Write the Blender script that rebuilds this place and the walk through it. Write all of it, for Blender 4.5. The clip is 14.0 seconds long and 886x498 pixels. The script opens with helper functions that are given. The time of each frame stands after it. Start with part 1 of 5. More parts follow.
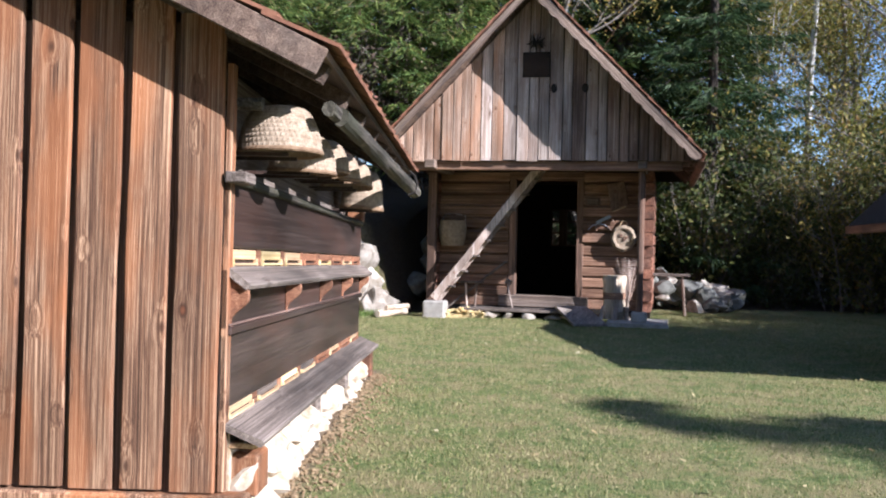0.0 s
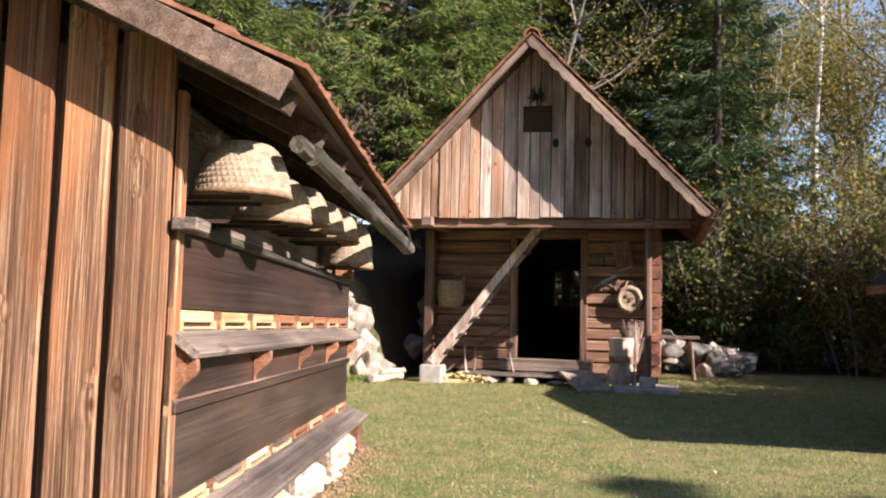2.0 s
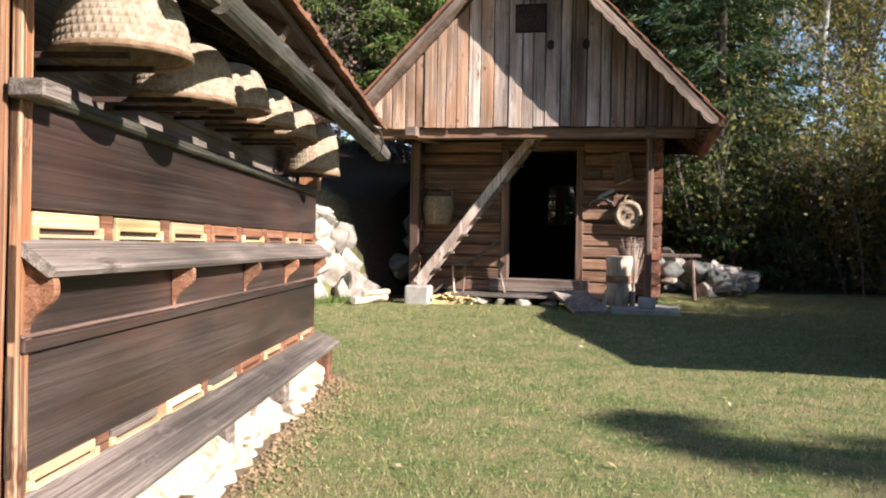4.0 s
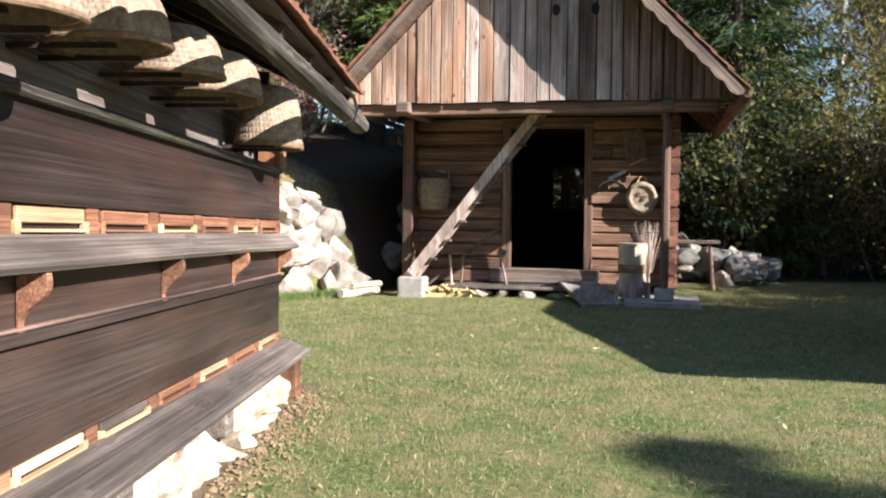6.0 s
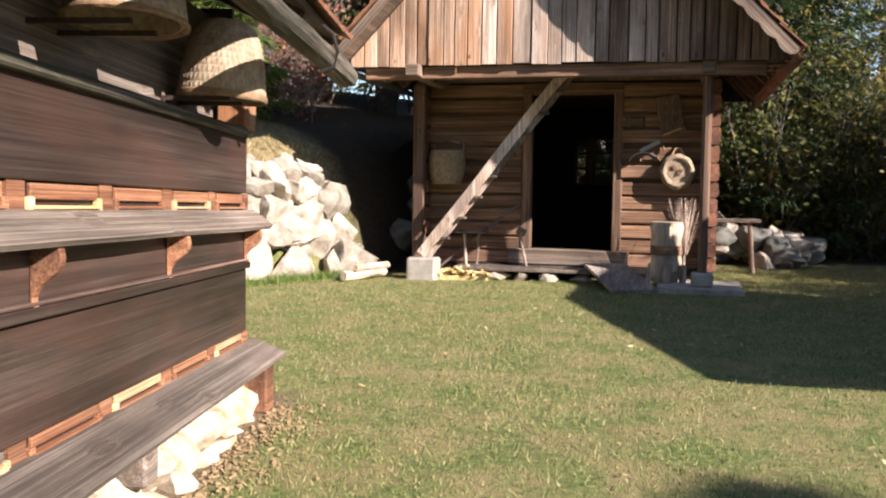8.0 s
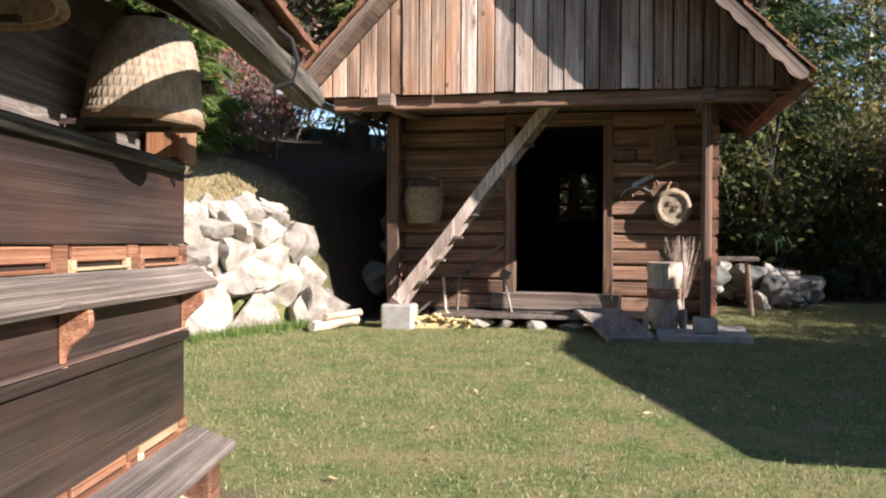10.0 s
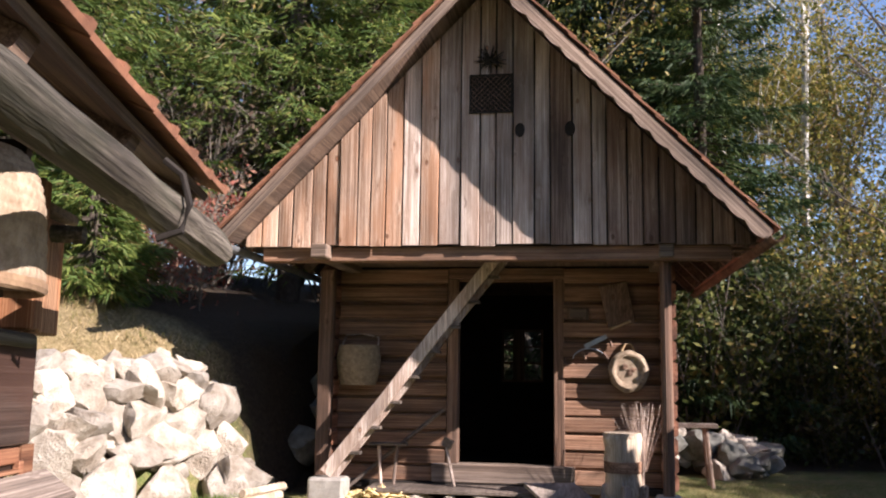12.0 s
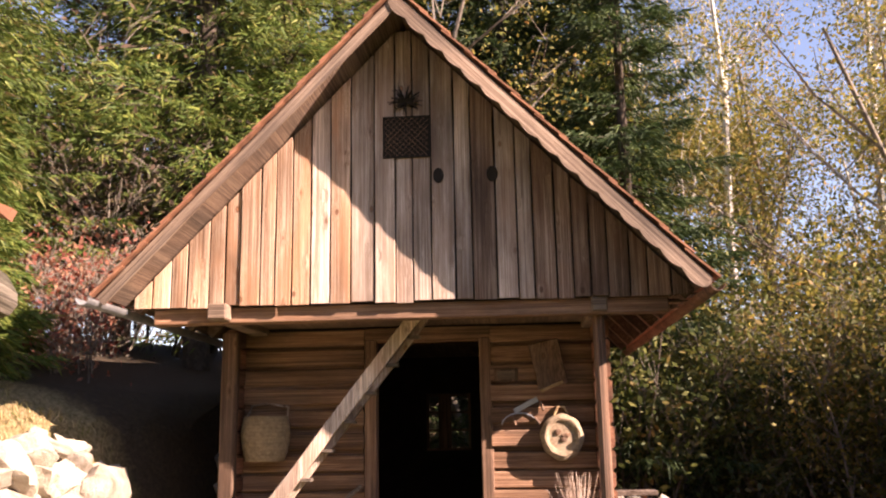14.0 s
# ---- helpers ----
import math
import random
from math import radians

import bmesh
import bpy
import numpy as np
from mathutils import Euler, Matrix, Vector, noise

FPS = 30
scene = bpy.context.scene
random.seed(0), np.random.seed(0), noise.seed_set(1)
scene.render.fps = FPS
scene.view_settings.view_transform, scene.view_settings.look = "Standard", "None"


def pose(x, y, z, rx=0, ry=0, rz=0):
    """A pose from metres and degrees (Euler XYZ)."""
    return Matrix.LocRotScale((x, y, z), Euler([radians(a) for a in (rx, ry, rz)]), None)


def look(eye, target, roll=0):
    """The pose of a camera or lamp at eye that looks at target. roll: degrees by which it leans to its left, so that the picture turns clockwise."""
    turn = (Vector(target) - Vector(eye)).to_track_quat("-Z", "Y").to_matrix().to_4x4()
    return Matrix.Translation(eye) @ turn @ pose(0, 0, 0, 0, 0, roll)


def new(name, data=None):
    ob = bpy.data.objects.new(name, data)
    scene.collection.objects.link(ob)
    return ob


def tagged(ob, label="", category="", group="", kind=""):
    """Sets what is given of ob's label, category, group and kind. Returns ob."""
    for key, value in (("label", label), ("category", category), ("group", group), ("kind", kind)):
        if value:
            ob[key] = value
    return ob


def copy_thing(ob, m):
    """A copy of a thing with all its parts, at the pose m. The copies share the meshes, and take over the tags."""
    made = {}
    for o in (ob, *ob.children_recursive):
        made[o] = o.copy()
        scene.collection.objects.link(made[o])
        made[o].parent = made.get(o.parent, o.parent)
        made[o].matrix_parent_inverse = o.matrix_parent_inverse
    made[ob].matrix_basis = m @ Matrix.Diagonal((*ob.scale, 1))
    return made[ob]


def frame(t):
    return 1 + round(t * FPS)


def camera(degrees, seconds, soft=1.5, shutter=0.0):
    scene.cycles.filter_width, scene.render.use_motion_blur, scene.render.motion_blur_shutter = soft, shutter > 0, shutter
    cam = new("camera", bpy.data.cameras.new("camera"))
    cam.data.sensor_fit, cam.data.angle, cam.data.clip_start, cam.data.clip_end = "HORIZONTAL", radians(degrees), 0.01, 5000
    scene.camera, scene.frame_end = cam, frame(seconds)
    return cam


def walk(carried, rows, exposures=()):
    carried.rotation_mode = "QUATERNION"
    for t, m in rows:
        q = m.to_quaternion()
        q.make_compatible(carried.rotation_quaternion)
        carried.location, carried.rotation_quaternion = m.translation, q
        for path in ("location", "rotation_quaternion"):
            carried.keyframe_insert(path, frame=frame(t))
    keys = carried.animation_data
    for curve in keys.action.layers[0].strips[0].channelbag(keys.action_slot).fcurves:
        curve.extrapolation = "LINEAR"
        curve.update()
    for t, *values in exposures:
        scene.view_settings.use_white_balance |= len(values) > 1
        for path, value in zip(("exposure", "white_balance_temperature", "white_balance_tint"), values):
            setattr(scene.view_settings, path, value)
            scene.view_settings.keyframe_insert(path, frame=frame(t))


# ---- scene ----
cam = camera(52.4, 14.0, soft=2.1)
PATH = [
    (0, (0.244, 0.121, 1.295), (-0.231, 2.064, 1.275), 1.3),
    (0.5, (0.268, 0.219, 1.286), (-0.087, 2.187, 1.257), 1.2),
    (1, (0.166, 0.42, 1.274), (-0.157, 2.393, 1.258), 1.0),
    (1.5, (0.111, 0.59, 1.268), (-0.183, 2.568, 1.268), -0.4),
    (2, (0.132, 0.767, 1.287), (-0.346, 2.705, 1.403), 1.3),
    (2.5, (0.15, 0.93, 1.28), (-0.366, 2.86, 1.357), 2.1),
    (3, (0.101, 1.156, 1.259), (-0.406, 3.089, 1.338), 1.6),
    (3.5, (0.051, 1.421, 1.229), (-0.413, 3.366, 1.191), 1.2),
    (6, (-0.184, 2.874, 1.203), (-0.648, 4.817, 1.115), 0.6),
    (6.5, (-0.257, 3.108, 1.189), (-0.724, 5.048, 1.055), 0.3),
    (7, (-0.286, 3.416, 1.185), (-0.8, 5.344, 1.05), 0.6),
    (9.5, (-0.624, 4.665, 1.178), (-1.106, 6.6, 1.026), 1.1),
    (10, (-0.695, 4.889, 1.221), (-1.137, 6.838, 1.16), 0.2),
    (10.5, (-0.688, 5.137, 1.293), (-1.151, 7.081, 1.377), 0.0),
    (11, (-0.731, 5.289, 1.307), (-1.177, 7.229, 1.493), 1.1),
    (11.5, (-0.813, 5.493, 1.366), (-1.132, 7.452, 1.615), 0.5),
    (12, (-0.892, 5.706, 1.359), (-1.197, 7.664, 1.629), 0.8),
    (12.5, (-0.853, 5.898, 1.376), (-1.154, 7.849, 1.697), 0.4),
    (13, (-0.942, 6.121, 1.362), (-1.16, 8.075, 1.73), 0.1),
    (13.5, (-0.963, 6.313, 1.372), (-1.107, 8.263, 1.793), -0.6),
    (14, (-0.879, 6.514, 1.411), (-1.023, 8.466, 1.819), -1.0),
]
walk(cam, [(t, look(eye, target, roll)) for t, eye, target, roll in PATH],
     exposures=((0.0, 1.47, 5500, 18), (0.5, 1.50, 6200, 20), (1.5, 1.62, 7100, 25), (2.5, 1.66, 6100, 21), (3.0, 1.66, 6050, 21), (3.5, 1.61, 6200, 17), (6.5, 1.60, 5900, 14),
                (9.5, 1.53, 7250, 22), (10.0, 1.50, 6100, 16), (11.0, 1.48, 6150, 20), (12.4, 1.46, 6600, 25), (13.2, 1.86, 7400, 30), (14.0, 2.07, 8100, 37)))

# ---- light ----
SUN_DIR = Vector((3.1, -1.3, 1.8)).normalized()      # towards the sun
ELEV = math.asin(SUN_DIR.z)
world = bpy.data.worlds.new("sky")
scene.world = world
world.use_nodes = True
wn = world.node_tree.nodes
wl = world.node_tree.links
sky = wn.new("ShaderNodeTexSky")
sky.sky_type = 'NISHITA'
sky.sun_disc = False
sky.sun_elevation = ELEV
sky.sun_rotation = math.atan2(SUN_DIR.x, SUN_DIR.y)
sky.air_density, sky.dust_density, sky.ozone_density = 1.0, 0.3, 3.0
wl.new(sky.outputs[0], wn["Background"].inputs[0])
wn["Background"].inputs[1].default_value = 0.076
sun = new("sun", bpy.data.lights.new("sun", 'SUN'))
sun.data.energy = 5.0
sun.data.angle = radians(0.5)
sun.data.color = (1.0, 0.93, 0.82)
sun.matrix_world = look(SUN_DIR * 60, (0, 0, 0))


# ---- materials ----
class Nodes:
    """Short hand for a node material."""

    def __init__(self, name, rough=0.8):
        self.m = bpy.data.materials.new(name)
        self.m.use_nodes = True
        self.t = self.m.node_tree
        self.b = self.t.nodes["Principled BSDF"]
        self.b.inputs["Roughness"].default_value = rough
        self.b.inputs["Specular IOR Level"].default_value = 0.3
        self.co = self.t.nodes.new("ShaderNodeTexCoord").outputs["Object"]
        self.rnd = self.t.nodes.new("ShaderNodeObjectInfo").outputs["Random"]

    def node(self, kind, **values):
        n = self.t.nodes.new(kind)
        for k, v in values.items():
            self.put(n, k, v)
        return n

    def put(self, n, k, v):
        sock = n.inputs[k.replace("_", " ")]
        if isinstance(v, bpy.types.NodeSocket):
            self.t.links.new(v, sock)
        else:
            sock.default_value = v

    def scaled(self, scale, shift=0.0):
        mp = self.node("ShaderNodeMapping", Vector=self.co, Scale=scale)
        if shift:
            mul = self.node("ShaderNodeVectorMath", Vector=self.co)
            mul.operation = 'ADD'
            comb = self.node("ShaderNodeCombineXYZ")
            ml = self.math('MULTIPLY', self.rnd, shift)
            for ax in "XYZ":
                self.put(comb, ax, ml)
            self.t.links.new(comb.outputs[0], mul.inputs[1])
            self.t.links.new(mul.outputs[0], mp.inputs["Vector"])
        return mp.outputs[0]

    def noise(self, vec, scale, detail=4.0, rough=0.6):
        return self.node("ShaderNodeTexNoise", Vector=vec, Scale=scale, Detail=detail, Roughness=rough).outputs["Fac"]

    def ramp(self, fac, stops):
        r = self.node("ShaderNodeValToRGB", Fac=fac)
        e = r.color_ramp.elements
        while len(e) < len(stops):
            e.new(0.5)
        for q, (p, c) in zip(e, stops):
            q.position = p
            q.color = (*c, 1) if len(c) == 3 else c
        return r.outputs["Color"]

    def math(self, op, a, b):
        n = self.t.nodes.new("ShaderNodeMath")
        n.operation = op
        for i, v in enumerate((a, b)):
            if isinstance(v, bpy.types.NodeSocket):
                self.t.links.new(v, n.inputs[i])
            else:
                n.inputs[i].default_value = v
        return n.outputs[0]

    def mix(self, fac, a, b, how='MIX'):
        n = self.t.nodes.new("ShaderNodeMix")
        n.data_type, n.blend_type = 'RGBA', how
        for i, v in ((0, fac), (6, a), (7, b)):
            if isinstance(v, bpy.types.NodeSocket):
                self.t.links.new(v, n.inputs[i])
            else:
                n.inputs[i].default_value = v if i == 0 else (*v, 1)
        return n.outputs[2]

    def vec(self, op, a, b):
        n = self.t.nodes.new("ShaderNodeVectorMath")
        n.operation = op
        for i, v in enumerate((a, b)):
            if isinstance(v, bpy.types.NodeSocket):
                self.t.links.new(v, n.inputs[i])
            else:
                n.inputs[i].default_value = v
        return n.outputs[0]

    def spread(self, value):
        comb = self.t.nodes.new("ShaderNodeCombineXYZ")
        for ax in "XYZ":
            self.put(comb, ax, value)
        return comb.outputs[0]

    def finish(self, colour, height=None, strength=0.4, distance=0.01):
        self.put(self.b, "Base_Color", colour)
        if height is not None:
            bump = self.node("ShaderNodeBump", Height=height, Strength=strength, Distance=distance)
            self.t.links.new(bump.outputs[0], self.b.inputs["Normal"])
        return self.m


def wood(name, dark, mid, light, axis="Z", grain=55.0, rough=0.75, stain=(0.05, 0.045, 0.04), wear=0.35, vary=0.35, knots=0.0, bump=0.5, patch=0.9):
    """Sawn wood: fine year lines along the axis that part round the knots, coarse bands, pores, stains."""
    n = Nodes(name, rough)
    turn = {"X": lambda a, b: (b, a, a), "Y": lambda a, b: (a, b, a), "Z": lambda a, b: (a, a, b)}[axis]
    place = n.scaled((1, 1, 1), 9.0)
    if knots:
        cells = turn(5.2, 3.1)
        v = n.vec('MULTIPLY', place, cells)
        vor = n.node("ShaderNodeTexVoronoi", Vector=v, Scale=1.0)
        dist = vor.outputs["Distance"]
        pull = n.ramp(dist, [(0.0, (0.7, 0.7, 0.7)), (0.14, (0.4, 0.4, 0.4)), (0.32, (0, 0, 0))])
        away = n.vec('MULTIPLY', n.vec('SUBTRACT', v, vor.outputs["Position"]), pull)
        place = n.vec('SUBTRACT', place, n.vec('DIVIDE', away, cells))
    sway = n.math('MULTIPLY', n.math('SUBTRACT', n.noise(n.vec('MULTIPLY', place, turn(2.0, 0.7)), 1.0, 1.0, 0.5), 0.5), 0.022 if axis == "Z" else 0.005)
    place = n.vec('ADD', place, n.vec('MULTIPLY', n.spread(sway), turn(1.0, 0.0)))
    line = n.noise(n.vec('MULTIPLY', place, turn(grain * 3.4, 0.9)), 1.0, 2.0, 0.55)
    band = n.noise(n.vec('MULTIPLY', place, turn(grain * 0.75, 0.5)), 1.0, 3.0, 0.6)
    pore = n.noise(n.vec('MULTIPLY', place, turn(grain * 9.0, 14.0)), 1.0, 2.0, 0.6)
    g = n.math('ADD', n.math('MULTIPLY', line, 0.46), n.math('ADD', n.math('MULTIPLY', band, 0.36), n.math('MULTIPLY', pore, 0.18)))
    col = n.ramp(g, [(0.38, dark), (0.50, mid), (0.62, light)])
    blot = n.noise(n.vec('MULTIPLY', place, turn(4.5, patch)), 1.0, 4.0, 0.6)
    col = n.mix(n.math('MULTIPLY', n.ramp(blot, [(0.46, (0, 0, 0)), (0.60, (1, 1, 1))]), wear), col, stain)
    fade = n.noise(n.vec('MULTIPLY', place, turn(2.2, 0.6)), 1.0, 3.0, 0.55)
    col = n.mix(1.0, col, n.ramp(fade, [(0.34, (0.52, 0.52, 0.52)), (0.66, (1.4, 1.4, 1.4))]), 'MULTIPLY')
    if knots:
        k = n.ramp(dist, [(0.075, (1, 1, 1)), (0.125, (0, 0, 0))])
        core = n.ramp(dist, [(0.015, (mid[0] * 1.05, mid[1] * 0.72, mid[2] * 0.55)), (0.095, (dark[0] * 0.5, dark[1] * 0.42, dark[2] * 0.36))])
        col = n.mix(n.math('MULTIPLY', k, knots), col, core)
    tone = n.math('ADD', n.math('MULTIPLY', n.rnd, vary), 1.0 - vary / 2)
    hsv = n.node("ShaderNodeHueSaturation", Color=col, Value=tone)
    return n.finish(hsv.outputs[0], g, bump, 0.006)


def plain(name, a, b, scale=6.0, rough=0.8, metal=0.0, bump=0.3, dist=0.01, vary=0.0):
    n = Nodes(name, rough)
    n.b.inputs["Metallic"].default_value = metal
    f = n.noise(n.scaled((1, 1, 1), 11.0), scale, 6.0, 0.65)
    f2 = n.noise(n.scaled((1, 1, 1), 5.0), scale * 9, 3.0, 0.6)
    col = n.ramp(f, [(0.35, a), (0.68, b)])
    col = n.mix(n.math('MULTIPLY', f2, 0.35), col, tuple(c * 0.55 for c in a))
    if vary:
        hsv = n.node("ShaderNodeHueSaturation", Color=col, Value=n.math('ADD', n.math('MULTIPLY', n.rnd, vary), 1 - vary / 2))
        col = hsv.outputs[0]
    return n.finish(col, n.math('ADD', f, n.math('MULTIPLY', f2, 0.4)), bump, dist)


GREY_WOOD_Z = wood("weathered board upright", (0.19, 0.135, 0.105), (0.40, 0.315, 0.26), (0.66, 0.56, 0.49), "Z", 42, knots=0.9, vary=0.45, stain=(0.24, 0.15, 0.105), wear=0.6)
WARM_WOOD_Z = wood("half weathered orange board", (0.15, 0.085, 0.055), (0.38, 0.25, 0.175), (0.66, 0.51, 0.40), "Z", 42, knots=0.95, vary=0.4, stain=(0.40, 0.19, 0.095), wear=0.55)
SHADED_UMBER_Z = wood("brown gable board darkened for shade", (0.075, 0.047, 0.034), (0.19, 0.125, 0.09), (0.36, 0.27, 0.21), "Z", 42, knots=0.9, vary=0.5, stain=(0.13, 0.065, 0.04), wear=0.5)
BROWN_WOOD_Z = wood("brown board upright", (0.042, 0.020, 0.011), (0.165, 0.085, 0.047), (0.44, 0.28, 0.17), "Z", 62, knots=0.95, vary=0.3, stain=(0.29, 0.105, 0.036), wear=0.55, bump=0.9)
DARK_WOOD_Y = wood("dark stained panel", (0.021, 0.015, 0.013), (0.036, 0.025, 0.021), (0.060, 0.042, 0.035), "Y", 45, 0.42, wear=0.38, vary=0.25, stain=(0.064, 0.030, 0.021), patch=1.2)
GREY_WOOD_Y = wood("grey weathered plank", (0.060, 0.045, 0.036), (0.125, 0.098, 0.080), (0.225, 0.185, 0.155), "Y", 48, vary=0.25, knots=0.6)
RAMP_WOOD = wood("pale trodden plank", (0.15, 0.12, 0.10), (0.30, 0.25, 0.21), (0.47, 0.40, 0.35), "Y", 40, vary=0.1, knots=0.5)
WORN_LIT_STRIP = wood("worn reddish strip, pale for the lit edge", (0.07, 0.036, 0.026), (0.16, 0.095, 0.07), (0.34, 0.24, 0.19), "Y", 40, vary=0.2)
RED_WOOD_X = wood("red brown wall log", (0.085, 0.042, 0.025), (0.20, 0.108, 0.066), (0.36, 0.22, 0.145), "X", 40, vary=0.25)
RED_WOOD_Y = wood("red brown log end", (0.09, 0.035, 0.02), (0.20, 0.085, 0.05), (0.32, 0.16, 0.10), "Y", 40, vary=0.4)
THRESH_X = wood("worn grey brown sill", (0.07, 0.046, 0.034), (0.15, 0.11, 0.085), (0.27, 0.21, 0.17), "X", 40, vary=0.2)
POST_WOOD_Z = wood("brown post", (0.06, 0.032, 0.02), (0.15, 0.085, 0.055), (0.27, 0.17, 0.12), "Z", 45, vary=0.2, knots=0.6)
ROOF_WOOD = wood("roof board", (0.05, 0.030, 0.022), (0.12, 0.08, 0.058), (0.21, 0.15, 0.11), "Y", 40, vary=0.3)
BARGE_WOOD = wood("barge board", (0.08, 0.05, 0.036), (0.19, 0.135, 0.10), (0.33, 0.25, 0.19), "X", 45, vary=0.2)
LOG_GREY = wood("barked grey log", (0.016, 0.013, 0.010), (0.055, 0.046, 0.036), (0.15, 0.130, 0.105), "Y", 30, stain=(0.045, 0.047, 0.026), wear=0.6, vary=0.1, bump=1.0, knots=0.5)
TILE = plain("clay roof tile", (0.17, 0.078, 0.048), (0.36, 0.165, 0.095), 9.0, 0.85, vary=0.4)
LIMESTONE = plain("limestone", (0.25, 0.205, 0.155), (0.54, 0.495, 0.43), 5.5, 0.9, bump=1.0, dist=0.04, vary=0.6)
WHITEWASH = plain("whitewashed stone", (0.34, 0.25, 0.15), (0.68, 0.62, 0.53), 9.0, 0.9, bump=0.9, dist=0.02, vary=0.1)
# near-black: the dark of unlit insides and gaps is in this colour
DARK_HOLE = plain("near-black for unlit insides and dark parts", (0.016, 0.013, 0.011), (0.03, 0.024, 0.02), 5.0, 0.9)
BLOCK_STONE = plain("dull grey block stone", (0.26, 0.235, 0.205), (0.46, 0.43, 0.385), 7.0, 0.9, bump=0.7, dist=0.02)
GREY_SHADE_STONE = plain("grey stone darkened for shade", (0.10, 0.10, 0.08), (0.26, 0.26, 0.24), 5.0, 0.9, bump=0.7, dist=0.03, vary=0.2)
STEEL = plain("galvanised gutter", (0.30, 0.32, 0.34), (0.48, 0.50, 0.52), 9.0, 0.45, metal=0.7)
STRAW = plain("plaited straw", (0.225, 0.165, 0.11), (0.44, 0.35, 0.255), 30.0, 0.85, bump=0.6, dist=0.006)
BASKET = plain("aged basket weave", (0.20, 0.14, 0.085), (0.36, 0.27, 0.17), 25.0, 0.9, bump=0.6, dist=0.006)
STRAW_DARK = plain("dark bound straw", (0.16, 0.10, 0.06), (0.30, 0.20, 0.12), 30.0, 0.9)
PALE_WOOD = wood("fresh pale wood", (0.30, 0.18, 0.09), (0.46, 0.31, 0.17), (0.62, 0.46, 0.29), "Y", 35, wear=0.15, vary=0.3)


# ---- mesh tools ----
def part(name, bm, material, parent=None, label="", bevel=0.0, m=None, smooth=False):
    """Link a bmesh as one mesh object under a thing or a part."""
    if bevel:
        bmesh.ops.bevel(bm, geom=list(bm.edges), offset=bevel, segments=1, affect='EDGES', profile=0.5)
    me = bpy.data.meshes.new(name)
    bm.to_mesh(me)
    bm.free()
    return mesh_part(name, me, material, parent, label, m, smooth)


def mesh_part(name, me, material, parent=None, label="", m=None, smooth=False):
    if material and not me.materials:
        me.materials.append(material)
    if smooth:
        me.polygons.foreach_set("use_smooth", [True] * len(me.polygons))
        me.set_sharp_from_angle(angle=radians(28))
    ob = new(name, me)
    ob.parent = parent
    if m is not None:
        ob.matrix_basis = m
    if label:
        ob["label"] = label
    return ob


def thing(name, m, label, category, group="", kind=""):
    ob = new(name)
    ob.empty_display_size = 0.2
    ob.matrix_basis = m
    return tagged(ob, label, category, group, kind)


def add_box(bm, x0, x1, y0, y1, z0, z1, m=None):
    vs = [bm.verts.new((x, y, z)) for z in (z0, z1) for y in (y0, y1) for x in (x0, x1)]
    for f in ((0, 2, 3, 1), (4, 5, 7, 6), (0, 1, 5, 4), (2, 6, 7, 3), (0, 4, 6, 2), (1, 3, 7, 5)):
        bm.faces.new([vs[i] for i in f])
    if m is not None:
        bmesh.ops.transform(bm, matrix=m, verts=vs)
    return vs


def box(x0, x1, y0, y1, z0, z1):
    bm = bmesh.new()
    add_box(bm, x0, x1, y0, y1, z0, z1)
    return bm


def rod(points, radii, sides=8, rough=0.0, bm=None, seed=0.0):
    """A round bar through points, with a radius at each; rough makes it knobbly."""
    bm = bm or bmesh.new()
    rings = []
    pts = [Vector(p) for p in points]
    for i, p in enumerate(pts):
        d = (pts[min(i + 1, len(pts) - 1)] - pts[max(i - 1, 0)]).normalized()
        a = d.cross(Vector((0.31, 0.17, 0.93)))
        if a.length < 0.1:
            a = d.cross(Vector((1, 0, 0)))
        a.normalize()
        b = d.cross(a)
        ring = []
        for k in range(sides):
            an = 2 * math.pi * k / sides
            r = radii[i] * (1 + rough * noise.noise(Vector((math.cos(an) * 1.5 + seed, math.sin(an) * 1.5, i * 0.7 + seed))))
            ring.append(bm.verts.new(p + a * (r * math.cos(an)) + b * (r * math.sin(an))))
        rings.append(ring)
    for r0, r1 in zip(rings, rings[1:]):
        for k in range(sides):
            bm.faces.new((r0[k], r0[(k + 1) % sides], r1[(k + 1) % sides], r1[k]))
    bm.faces.new(rings[0][::-1])
    bm.faces.new(rings[-1])
    return bm


def log(p, q, r, sides=10, steps=8, rough=0.12, seed=0.0, taper=1.0):
    p, q = Vector(p), Vector(q)
    pts = [p.lerp(q, i / steps) for i in range(steps + 1)]
    return rod(pts, [r * (1 + (taper - 1) * i / steps) for i in range(steps + 1)], sides, rough, None, seed)


